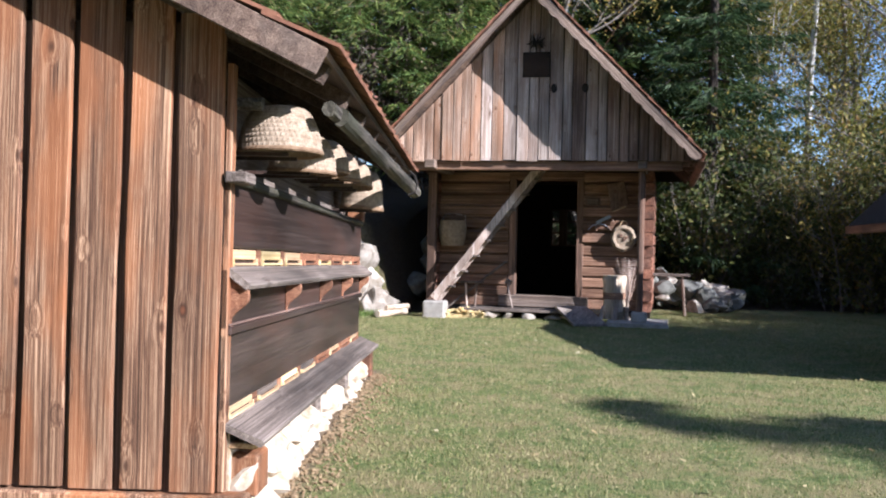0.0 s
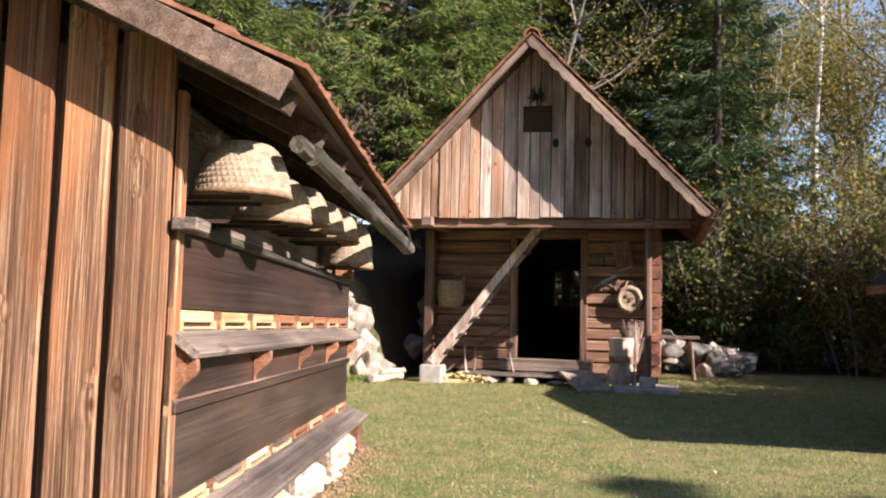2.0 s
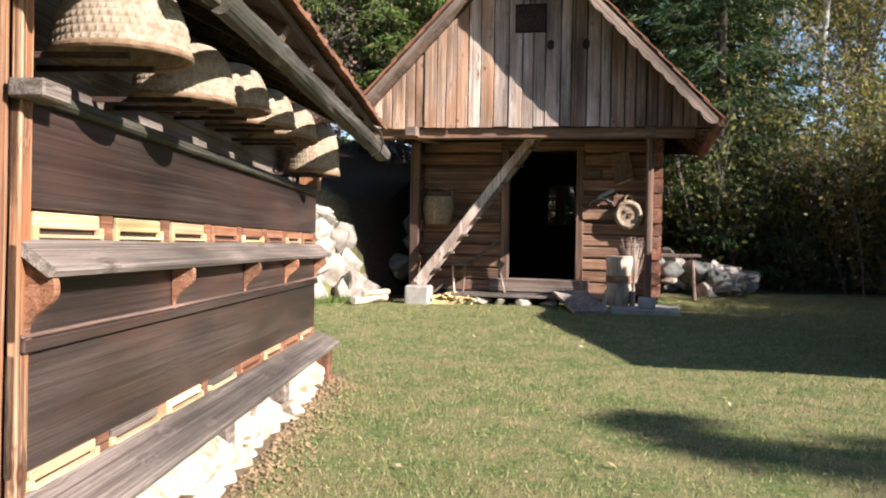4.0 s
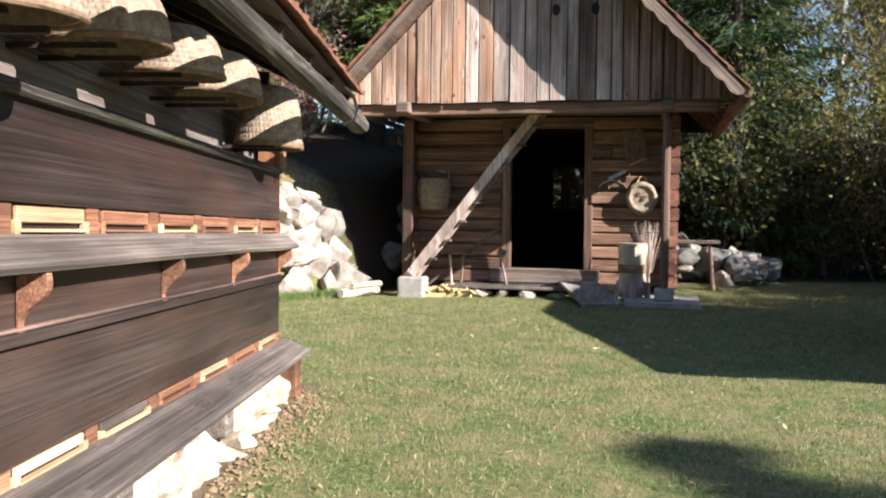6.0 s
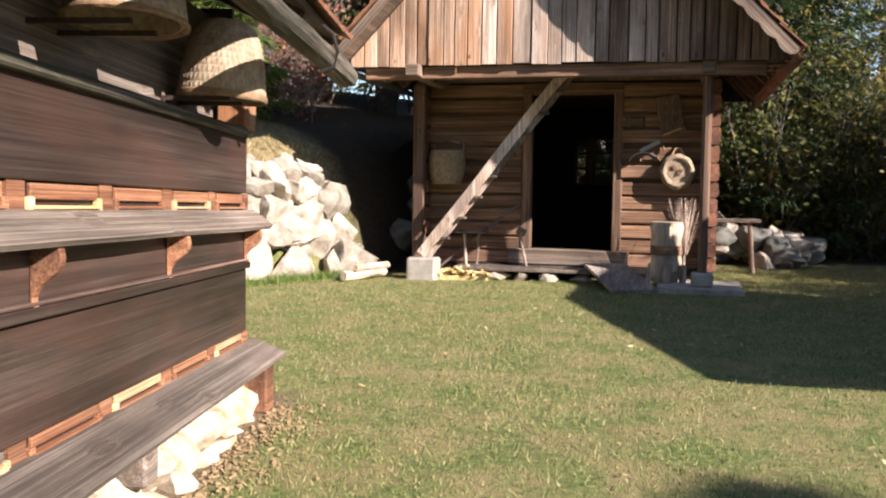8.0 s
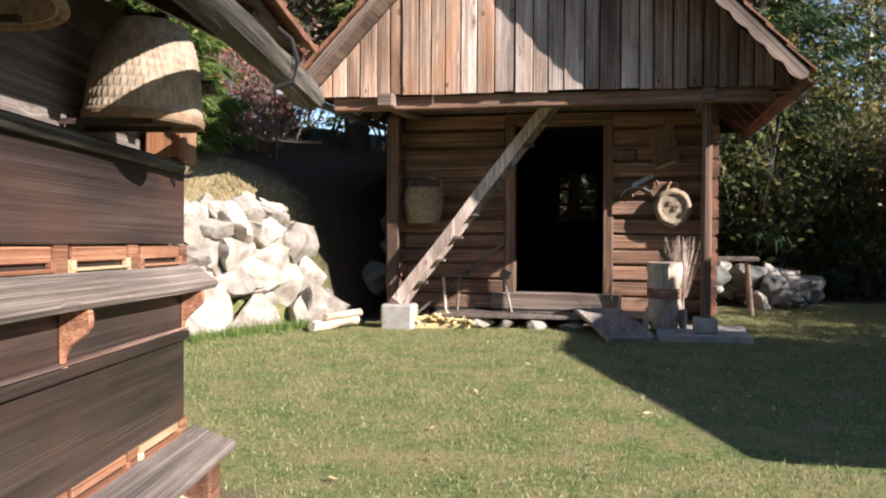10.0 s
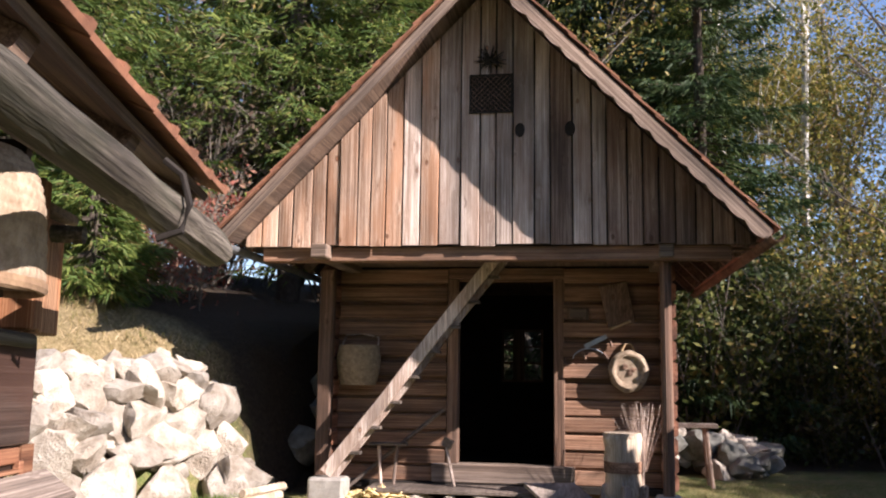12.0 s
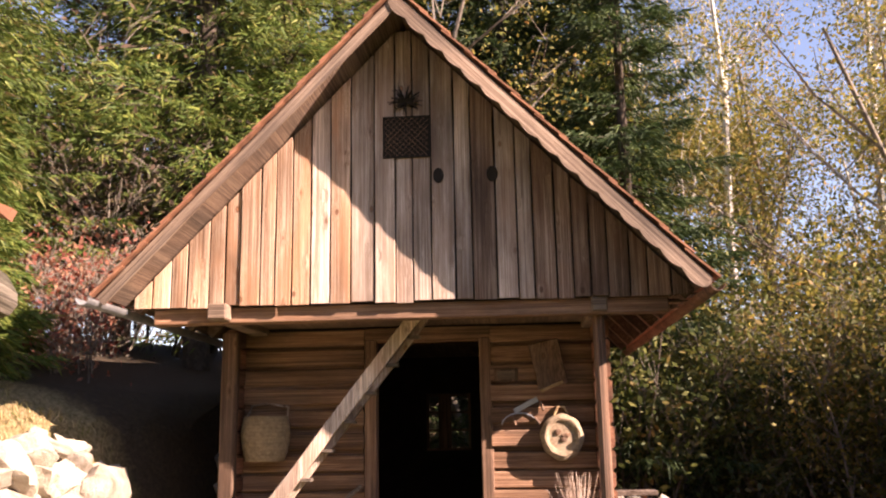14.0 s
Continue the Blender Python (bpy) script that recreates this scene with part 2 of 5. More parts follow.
def plank(w, t, length, steps=6, wob=0.004, seed=0.0, chamfer=0.006):
    """A worn board standing on z = 0: width along x, thickness along y, length along z."""
    bm = bmesh.new()
    c = min(chamfer, t * 0.4)
    prof = [(-w / 2 + c, -t / 2), (w / 2 - c, -t / 2), (w / 2, -t / 2 + c), (w / 2, t / 2 - c), (w / 2 - c, t / 2), (-w / 2 + c, t / 2), (-w / 2, t / 2 - c), (-w / 2, -t / 2 + c)]
    rings = []
    for i in range(steps + 1):
        z = length * i / steps
        dx = wob * noise.noise(Vector((seed, z * 1.3, 0.0)))
        dw = 1 + wob / w * 1.2 * noise.noise(Vector((seed + 5, z * 2.1, 1.0)))
        dy = wob * 0.7 * noise.noise(Vector((seed + 9, z * 1.1, 2.0)))
        rings.append([bm.verts.new((x * dw + dx, y + dy, z)) for x, y in prof])
    for a, b in zip(rings, rings[1:]):
        for k in range(8):
            bm.faces.new((a[k], a[(k + 1) % 8], b[(k + 1) % 8], b[k]))
    bm.faces.new(rings[0][::-1])
    bm.faces.new(rings[-1])
    return bm


def moved(bm, m):
    bmesh.ops.transform(bm, matrix=m, verts=bm.verts)
    return bm


def along(p, q, up=(0, 0, 1)):
    """The pose at p whose z runs to q and whose y looks near up."""
    z = (Vector(q) - Vector(p)).normalized()
    x = Vector(up).cross(z).normalized()
    y = z.cross(x)
    m = Matrix((x, y, z)).transposed().to_4x4()
    m.translation = p
    return m


def stone(size, seed, cuts=2, sharp=0.35):
    """An angular field stone about the origin, its foot at z = 0."""
    bm = bmesh.new()
    bmesh.ops.create_icosphere(bm, subdivisions=cuts, radius=0.5)
    rng = random.Random(seed)
    planes = [(Vector((rng.uniform(-1, 1), rng.uniform(-1, 1), rng.uniform(-1, 1))).normalized(), rng.uniform(0.20, 0.38)) for _ in range(11)]
    off = Vector((rng.uniform(0, 50), rng.uniform(0, 50), rng.uniform(0, 50)))
    for v in bm.verts:
        for d, lim in planes:
            over = v.co.dot(d) - lim
            if over > 0:
                v.co -= d * over
        v.co *= 1 + sharp * 0.34 * noise.noise(v.co * 5.0 + off) + sharp * 0.16 * noise.noise(v.co * 13.0 + off)
        v.co = Vector((v.co.x * size[0] * 1.42, v.co.y * size[1] * 1.42, (v.co.z + 0.33) * size[2] * 1.42))
    return bm


def boulder(size, seed, cuts=3):
    """A worn limestone block: a lumpy ball with broken flats, its foot near z = 0."""
    bm = bmesh.new()
    bmesh.ops.create_icosphere(bm, subdivisions=cuts, radius=0.5)
    rng = random.Random(seed)
    flats = [(Vector((rng.uniform(-1, 1), rng.uniform(-1, 1), rng.uniform(-1, 1))).normalized(), rng.uniform(0.20, 0.36)) for _ in range(13)]
    off = Vector((rng.uniform(0, 50), rng.uniform(0, 50), rng.uniform(0, 50)))
    for v in bm.verts:
        v.co *= 1 + 0.30 * noise.noise(v.co * 2.4 + off)
        for d, lim in flats:
            over = v.co.dot(d) - lim
            if over > 0:
                v.co -= d * over * 0.95
        v.co *= 1 + 0.12 * noise.noise(v.co * 6.0 + off) + 0.07 * noise.noise(v.co * 15.0 + off)
        v.co = Vector((v.co.x * size[0] * 1.62, v.co.y * size[1] * 1.5, (v.co.z + 0.33) * size[2] * 1.62))
    return bm


def curve_plate(profile, y0, y1):
    """A flat shape in the x-z plane, given thickness along y."""
    bm = bmesh.new()
    a = [bm.verts.new((x, y0, z)) for x, z in profile]
    b = [bm.verts.new((x, y1, z)) for x, z in profile]
    bm.faces.new(a)
    bm.faces.new(b[::-1])
    for i in range(len(a)):
        j = (i + 1) % len(a)
        bm.faces.new((a[j], a[i], b[i], b[j]))
    bmesh.ops.recalc_face_normals(bm, faces=bm.faces)
    return bm


# ---- ground ----
WALL_A, WALL_B = Vector((-6.46, 11.1)), Vector((-4.45, 15.35))   # foot of the dry stone bank


def step(a, b, x):
    t = min(1.0, max(0.0, (x - a) / (b - a)))
    return t * t * (3 - 2 * t)


def bank(x, y):
    """Distance left of the line of the stone bank."""
    d = (WALL_B - WALL_A).normalized()
    q = Vector((x, y)) - WALL_A
    return -(d.y * q.x - d.x * q.y)


def height(x, y):
    s = bank(x, y)
    z = 1.56 * step(0.1, 0.6, s) + 0.6 * max(0.0, min(s, 1.2) - 0.5) + 0.25 * max(0.0, min(s, 3.0) - 1.2) + 0.2 * max(0.0, min(s, 9.0) - 3.0)
    z *= 1 - step(-4.35, -3.95, x) * step(14.0, 15.5, y) * (1 - step(20.2, 21.5, y))
    back = step(20.0, 22.5, y) * step(1.0, -3.5, x)
    z = max(z, 2.3 * back)
    if y < 11.4:
        z *= step(9.0, 11.4, y)
    z += 0.035 * noise.noise(Vector((x * 0.5, y * 0.5, 0.3))) * step(0, 4, y)
    z *= 1 - step(-1.0, 3.0, x) * step(18.0, 20.0, y)
    z += 1.5 * step(24, 40, y) * step(0, 5, x)
    return z


def build_ground():
    bm = bmesh.new()
    xs = [-300, -120, -60, -40] + [-30 + i * 1.5 for i in range(12)] + [-12 + 0.3 * i for i in range(70)] + [9.2 + 2 * i for i in range(12)] + [40, 60, 120, 300]
    ys = [-300, -100, -40, -20, -10] + [-6 + 1.0 * i for i in range(8)] + [2 + 0.3 * i for i in range(75)] + [25 + 2 * i for i in range(10)] + [50, 70, 120, 300]
    grid = [[bm.verts.new((x, y, height(x, y))) for x in xs] for y in ys]
    for r0, r1 in zip(grid, grid[1:]):
        for i in range(len(xs) - 1):
            bm.faces.new((r0[i], r0[i + 1], r1[i + 1], r1[i]))
    n = Nodes("lawn", 0.95)
    a = n.noise(n.scaled((1, 1, 1)), 2.4, 7, 0.7)
    b = n.noise(n.scaled((1, 1, 1)), 22.0, 6, 0.75)
    c = n.noise(n.scaled((1, 1, 1)), 120.0, 4, 0.7)
    green = n.ramp(b, [(0.36, (0.042, 0.066, 0.015)), (0.5, (0.105, 0.145, 0.038)), (0.66, (0.23, 0.24, 0.085))])
    straw = n.ramp(c, [(0.36, (0.10, 0.08, 0.03)), (0.64, (0.38, 0.30, 0.15))])
    col = n.mix(n.ramp(a, [(0.41, (0.05, 0.05, 0.05)), (0.60, (0.85, 0.85, 0.85))]), green, straw)
    sep = n.node("ShaderNodeSeparateXYZ", Vector=n.co)
    dry = n.ramp(b, [(0.35, (0.09, 0.065, 0.03)), (0.5, (0.21, 0.155, 0.08)), (0.68, (0.38, 0.29, 0.17))])
    col = n.mix(n.ramp(n.math('MULTIPLY', sep.outputs["Z"], 0.4), [(0.25, (0, 0, 0)), (0.5, (0.85, 0.85, 0.85))]), col, dry)
    edge = n.math('MINIMUM', n.math('SUBTRACT', n.math('SUBTRACT', sep.outputs["Y"], n.math('MULTIPLY', sep.outputs["X"], 0.40)), 18.5),
                  n.math('SUBTRACT', n.math('ADD', sep.outputs["Y"], n.math('MULTIPLY', sep.outputs["X"], 0.5)), 14.4))
    bare = n.math('MULTIPLY', n.math('MINIMUM', n.math('SUBTRACT', sep.outputs["Y"], 15.5), n.math('SUBTRACT', -3.6, sep.outputs["X"])), 1.5)
    edge = n.math('MAXIMUM', edge, bare)
    # trodden strip along the bee house
    yaw = radians(11.71)
    off = n.math('ADD', n.math('MULTIPLY', sep.outputs["X"], math.cos(yaw)), n.math('MULTIPLY', sep.outputs["Y"], math.sin(yaw)))
    run = n.math('ADD', n.math('MULTIPLY', sep.outputs["X"], -math.sin(yaw)), n.math('MULTIPLY', sep.outputs["Y"], math.cos(yaw)))
    strip = n.math('MINIMUM', n.math('MULTIPLY', n.math('SUBTRACT', 0.24 - 1.633 * math.cos(yaw) + 3.745 * math.sin(yaw), off), 3.0), n.math('MULTIPLY', n.math('SUBTRACT', 9.0, run), 3.0))
    strip = n.math('MINIMUM', strip, n.math('MINIMUM', n.math('MULTIPLY', n.math('SUBTRACT', off, -0.4 - 1.633 * math.cos(yaw) + 3.745 * math.sin(yaw)), 3.0), n.math('MULTIPLY', n.math('SUBTRACT', run, 3.6), 3.0)))
    edge = n.math('ADD', edge, n.math('MULTIPLY', n.noise(n.scaled((1, 1, 1)), 1.7, 5, 0.7), 1.2))
    # dark forest soil; left of the shed its tone also carries the deep shade
    soil = n.ramp(b, [(0.3, (0.022, 0.016, 0.010)), (0.6, (0.06, 0.042, 0.026)), (0.8, (0.12, 0.085, 0.05))])
    col = n.mix(n.ramp(edge, [(0.45, (0, 0, 0)), (0.95, (1, 1, 1))]), col, soil)
    earth = n.ramp(c, [(0.3, (0.07, 0.05, 0.03)), (0.55, (0.19, 0.135, 0.08)), (0.75, (0.40, 0.31, 0.20))])
    strip = n.math('ADD', strip, n.math('MULTIPLY', n.noise(n.scaled((1, 1, 1)), 9.0, 5, 0.7), 1.0))
    col = n.mix(n.ramp(strip, [(0.35, (0, 0, 0)), (0.75, (1, 1, 1))]), col, earth)
    ob = part("ground", bm, n.finish(col, n.math('ADD', b, c), 0.7, 0.03), smooth=True)
    return tagged(ob, "mown autumn lawn with straw-coloured patches", "lawn", kind="structure")


build_ground()

# ---- the shed ----
SHED = Matrix.Translation((-1.8, 15.68, 0.0))
GY, OVER = -1.33, 0.505          # gable plane and roof overhang, from the front wall
EAVE_X, EAVE_Z, RIDGE_Z = 2.55, 2.62, 5.25
BACK = 3.9
shed = thing("shed", SHED, "old log-built storage shed with a boarded gable and clay tile roof", "shed")


def shed_walls():
    rng = random.Random(4)
    z, courses = 0.16, []
    while z < 2.48:
        hgt = rng.uniform(0.17, 0.235)
        courses.append((z, min(z + hgt, 2.52)))
        z += hgt
    front = part("front_wall", box(-1.86, -0.6, 0.026, 0.14, 0.05, 2.5), RED_WOOD_X, shed)
    right = part("front_wall", box(0.72, 1.78, 0.026, 0.14, 0.05, 2.5), RED_WOOD_X, shed)
    for i, (a, b) in enumerate(courses):
        for x0, x1, own in ((-1.84, -0.58, front), (0.70, 1.72, right)):
            bm = plank(b - a + 0.020, 0.16, x1 - x0, 6, 0.005, i * 3.1 + x0, 0.012)
            moved(bm, along((x0, 0.08 + rng.uniform(-0.012, 0.012), (a + b) / 2), (x1, 0.08, (a + b) / 2), (0, 1, 0)) @ pose(0, 0, 0, 0, 0, 90))
            part("log", bm, RED_WOOD_X, own)
    over_door = part("lintel_log", moved(plank(0.13, 0.17, 1.5, 4, 0.01, 7), along((-0.75, 0.085, 2.45), (0.85, 0.085, 2.45), (0, 1, 0)) @ pose(0, 0, 0, 0, 0, 90)), RED_WOOD_X, shed)
    for side, x in (("left", -1.89), ("right", 1.80)):
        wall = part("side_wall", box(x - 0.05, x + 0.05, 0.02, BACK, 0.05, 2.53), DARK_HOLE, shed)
        for i, (a, b) in enumerate(courses):
            lead = rng.uniform(0.20, 0.28)
            bm = plank(0.16, b - a - 0.012, BACK + lead, 5, 0.012, i * 1.7 + x, 0.025)
            moved(bm, along((x, -lead, (a + b) / 2), (x, BACK, (a + b) / 2), (0, 0, 1)))
            part("log", bm, RED_WOOD_Y, wall)
    # back wall with the window opening; its near-black paints the unlit inside
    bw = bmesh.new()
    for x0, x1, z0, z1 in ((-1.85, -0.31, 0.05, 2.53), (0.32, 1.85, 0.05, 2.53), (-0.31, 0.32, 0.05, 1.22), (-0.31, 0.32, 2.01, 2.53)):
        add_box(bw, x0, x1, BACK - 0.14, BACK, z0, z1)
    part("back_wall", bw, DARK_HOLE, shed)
    win = part("window", box(-0.31, 0.32, BACK - 0.10, BACK - 0.05, 1.22, 1.25), POST_WOOD_Z, shed)
    fr = bmesh.new()
    for x0, x1 in ((-0.31, -0.275), (-0.135, 0.04), (0.285, 0.32)):
        add_box(fr, x0, x1, BACK - 0.11, BACK - 0.05, 1.25, 2.01)
    for zz in (1.99, 1.50, 1.75):
        add_box(fr, -0.31, 0.32, BACK - 0.1, BACK - 0.06, zz - 0.016, zz + 0.016)
    part("window_frame", fr, POST_WOOD_Z, win)
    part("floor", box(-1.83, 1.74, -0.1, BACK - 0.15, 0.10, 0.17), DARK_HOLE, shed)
    part("loft_floor", box(-1.9, 1.85, -1.25, BACK, 2.53, 2.575), ROOF_WOOD, shed)


def shed_gable():
    back = part("gable", box(-2.2, 2.2, GY + 0.05, GY + 0.09, 2.60, 2.66), ROOF_WOOD, shed, "weathered vertical boards over the porch")
    rng = random.Random(11)
    x, i = -2.47, 0
    slope = (RIDGE_Z - EAVE_Z) / EAVE_X
    while x < 2.45:
        w = rng.uniform(0.135, 0.215)
        w = min(w, 2.47 - x)
        xc = x + w / 2
        top = RIDGE_Z - 0.03 - abs(xc) * slope
        low = 2.585 + rng.uniform(-0.012, 0.015)
        if top - low > 0.03:
            bm = plank(w - 0.014, 0.022, top - low, max(2, int((top - low) / 0.35)), 0.006, i * 2.3, 0.004)
            for v in bm.verts:
                if v.co.z > top - low - 0.001:
                    v.co.z += (abs(xc) - abs(xc + v.co.x)) * slope
            moved(bm, Matrix.Translation((xc, GY + rng.uniform(-0.010, 0.010), low)))
            # boards on the right are browner, with the gable's shade in their colour
            own = WARM_WOOD_Z if xc < -1.0 or (xc < -0.5 and i % 2) else SHADED_UMBER_Z if xc > 1.25 or (xc > 0.5 and i % 3 == 0) else GREY_WOOD_Z
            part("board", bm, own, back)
        x += w
        i += 1
    # loft hatch: near-black plate paints the unlit opening; dark frame with a wire mesh
    hatch = part("hatch", box(-0.175, 0.228, GY - 0.022, GY - 0.013, 3.92, 4.285), DARK_HOLE, shed, "near-black plate for the unlit loft opening, with wire mesh")
    return back


def shed_roof():
    slope = math.atan2(RIDGE_Z - EAVE_Z, EAVE_X)
    length = math.hypot(RIDGE_Z - EAVE_Z, EAVE_X)
    y0, y1 = GY - OVER, BACK + 0.3
    for sgn in (-1, 1):
        up = Vector((math.sin(slope) * sgn, 0, math.cos(slope)))
        base = Matrix.Identity(4)
        ax = Vector((-sgn * math.cos(slope), 0, math.sin(slope)))
        for k in range(3):
            base[k][0], base[k][1], base[k][2] = ax[k], (0, 1, 0)[k], up[k]
        base.translation = (sgn * EAVE_X, 0, EAVE_Z)
        roof = part("roof", box(0.0, length, y0, y1, 0.0, 0.03), ROOF_WOOD, shed, m=base)
        ROOFS.append((roof, Matrix.Identity(4), length, y0 - 0.055, y1 + 0.03))
        # rafters
        for j in range(8):
            yy = -1.2 + j * 0.68
            part("rafter", box(0.02, length - 0.05, yy - 0.05, yy + 0.05, -0.12, -0.002), ROOF_WOOD, roof)
        # barge board under the tiles
        b = moved(plank(0.095, 0.025, length + 0.02, 10, 0.006, sgn * 3.0), Matrix.Translation((-0.02, y0 - 0.016, -0.035)) @ pose(0, 0, 0, 0, 90))
        part("barge_board", b, BARGE_WOOD, roof)
    # wall plates that stick out under the gable
    for x in (-1.665, 1.70):
        part("wall_plate", box(x - 0.085, x + 0.085, GY - 0.12, BACK, 2.46, 2.60) if x < 0 else box(x - 0.07, x + 0.07, GY + 0.02, BACK, 2.46, 2.60), BARGE_WOOD, shed, bevel=0.012)
    part("tie_beam", box(-2.3, 2.3, GY + 0.06, GY + 0.2, 2.44, 2.585), RED_WOOD_X, shed, bevel=0.01)


ROOFS = []
shed_walls()
shed_gable()
shed_roof()
door = thing("door_1", SHED @ Matrix.Translation((0.07, 0, 0.17)), "open plank doorway with a worn wooden frame", "doorway", kind="structure")
for x in (-0.585, 0.585):
    part("door_jamb", box(x - 0.06, x + 0.06, -0.03, 0.15, 0.2, 2.22), POST_WOOD_Z, door, bevel=0.008)
part("lintel", box(-0.645, 0.645, -0.032, 0.15, 2.222, 2.34), RED_WOOD_X, door, bevel=0.008)
part("threshold", box(-0.8, 0.75, -0.10, 0.15, 0.0, 0.20), THRESH_X, door, bevel=0.012)
# posts and the leaning ladder
part("post", moved(log((0, 0, 0), (0, 0, 2.36), 0.055, 8, 10, 0.06), Matrix.Translation((1.70, GY + 0.22, 0.23))), POST_WOOD_Z, shed)

# ---- the bee house ----
BH_YAW, BH_SLOPE = radians(11.71), radians(-1.46)
bn = Vector((math.cos(BH_YAW), math.sin(BH_YAW), 0))
bu = Vector((-math.sin(BH_YAW) * math.cos(BH_SLOPE), math.cos(BH_YAW) * math.cos(BH_SLOPE), math.sin(BH_SLOPE)))
bw_ = bn.cross(bu)
BH = Matrix((bn, bu, bw_)).transposed().to_4x4()
BH.translation = Vector((-1.633, 3.745, 1.24))
BH = BH @ Matrix.Translation((0, 0, -1.24))
bee = thing("bee_house", BH, "brown wooden bee house on a whitewashed stone plinth", "bee house")
Z0 = 1.24
LEN, DEEP = 4.64, 2.6


def bee_walls():
    wall = part("end_wall", box(-DEEP, -0.03, 0.030, 0.07, 0.15, Z0 + 1.0), POST_WOOD_Z, bee)
    rng = random.Random(3)
    edges = [0.0, -0.235, -0.456, -0.684, -0.905, -1.12, -1.36, -1.6, -1.83, -2.05, -2.3, -2.6]
    for i, (a, b) in enumerate(zip(edges, edges[1:])):
        w = a - b
        bm = plank(w - 0.032, 0.03, 2.0 + 0.45 * min(1.0, abs(b)), 12, 0.008, i * 4.7, 0.008)
        moved(bm, Matrix.Translation(((a + b) / 2 + 0.0, -0.002 + 0.006 * (i % 2), 0.17 + rng.uniform(-0.01, 0.01))))
        part("board", bm, BROWN_WOOD_Z, wall)
    for z0, z1 in ((0.35, Z0 - 0.79), (Z0 - 0.72, Z0 - 0.10), (Z0 + 0.0, Z0 + 0.30)):
        front = part("front_wall", box(-0.06, -0.02, 0.07, LEN, z0, z1), DARK_WOOD_Y, bee)
    part("loft_wall", box(-0.17, -0.13, 0.07, LEN, Z0 + 0.28, Z0 + 0.88), GREY_WOOD_Y, bee)
    for a, b, y0, tilt in ((0.002, 0.31, 0.0, 0), (-0.36, -0.10, 0.0, 0), (-0.72, -0.392, 0.0, 0)):
        bm = plank(b - a, 0.022, LEN - 0.02, 8, 0.004, a * 9)
        moved(bm, along((0.0, 0.012, Z0 + (a + b) / 2), (0.0, LEN, Z0 + (a + b) / 2), (0, 0, 1)) @ pose(0, 0, 0, 0, 0, 90))
        part("panel", bm, DARK_WOOD_Y, front)
    part("strip", box(0.0, 0.034, 0.02, LEN, Z0 - 0.388, Z0 - 0.352), DARK_WOOD_Y, front, bevel=0.005)
    # worn bead, paler than the strip: the lit top line is in its colour
    part("worn_edge", box(0.0, 0.030, 0.02, LEN, Z0 - 0.350, Z0 - 0.338), WORN_LIT_STRIP, front, "thin worn reddish edge, pale for the lit line", bevel=0.004)
    part("rail", box(0.0, 0.045, 0.02, LEN - 0.09, Z0 + 0.288, Z0 + 0.33), LOG_GREY, bee, bevel=0.01)
    # sloping flight boards
    for (xa, za), (xb, zb), y0, y1 in (((0.0, -0.092), (0.11, -0.175), 0.02, LEN + 0.14), ((0.0, -0.785), (0.19, -0.865), 0.02, LEN + 0.14)):
        p, q = Vector((xa, 0, Z0 + za)), Vector((xb, 0, Z0 + zb))
        bm = plank((q - p).length, 0.032, y1 - y0, 10, 0.006, xa + zb)
        ax = (q - p).normalized()
        m = Matrix.Identity(4)
        nz = Vector((0, 1, 0))
        ny = nz.cross(ax)
        for k in range(3):
            m[k][0], m[k][1], m[k][2] = ax[k], ny[k], nz[k]
        m.translation = (p + q) / 2 + Vector((0, y0, 0))
        part("flight_board", moved(bm, m), GREY_WOOD_Y, bee)


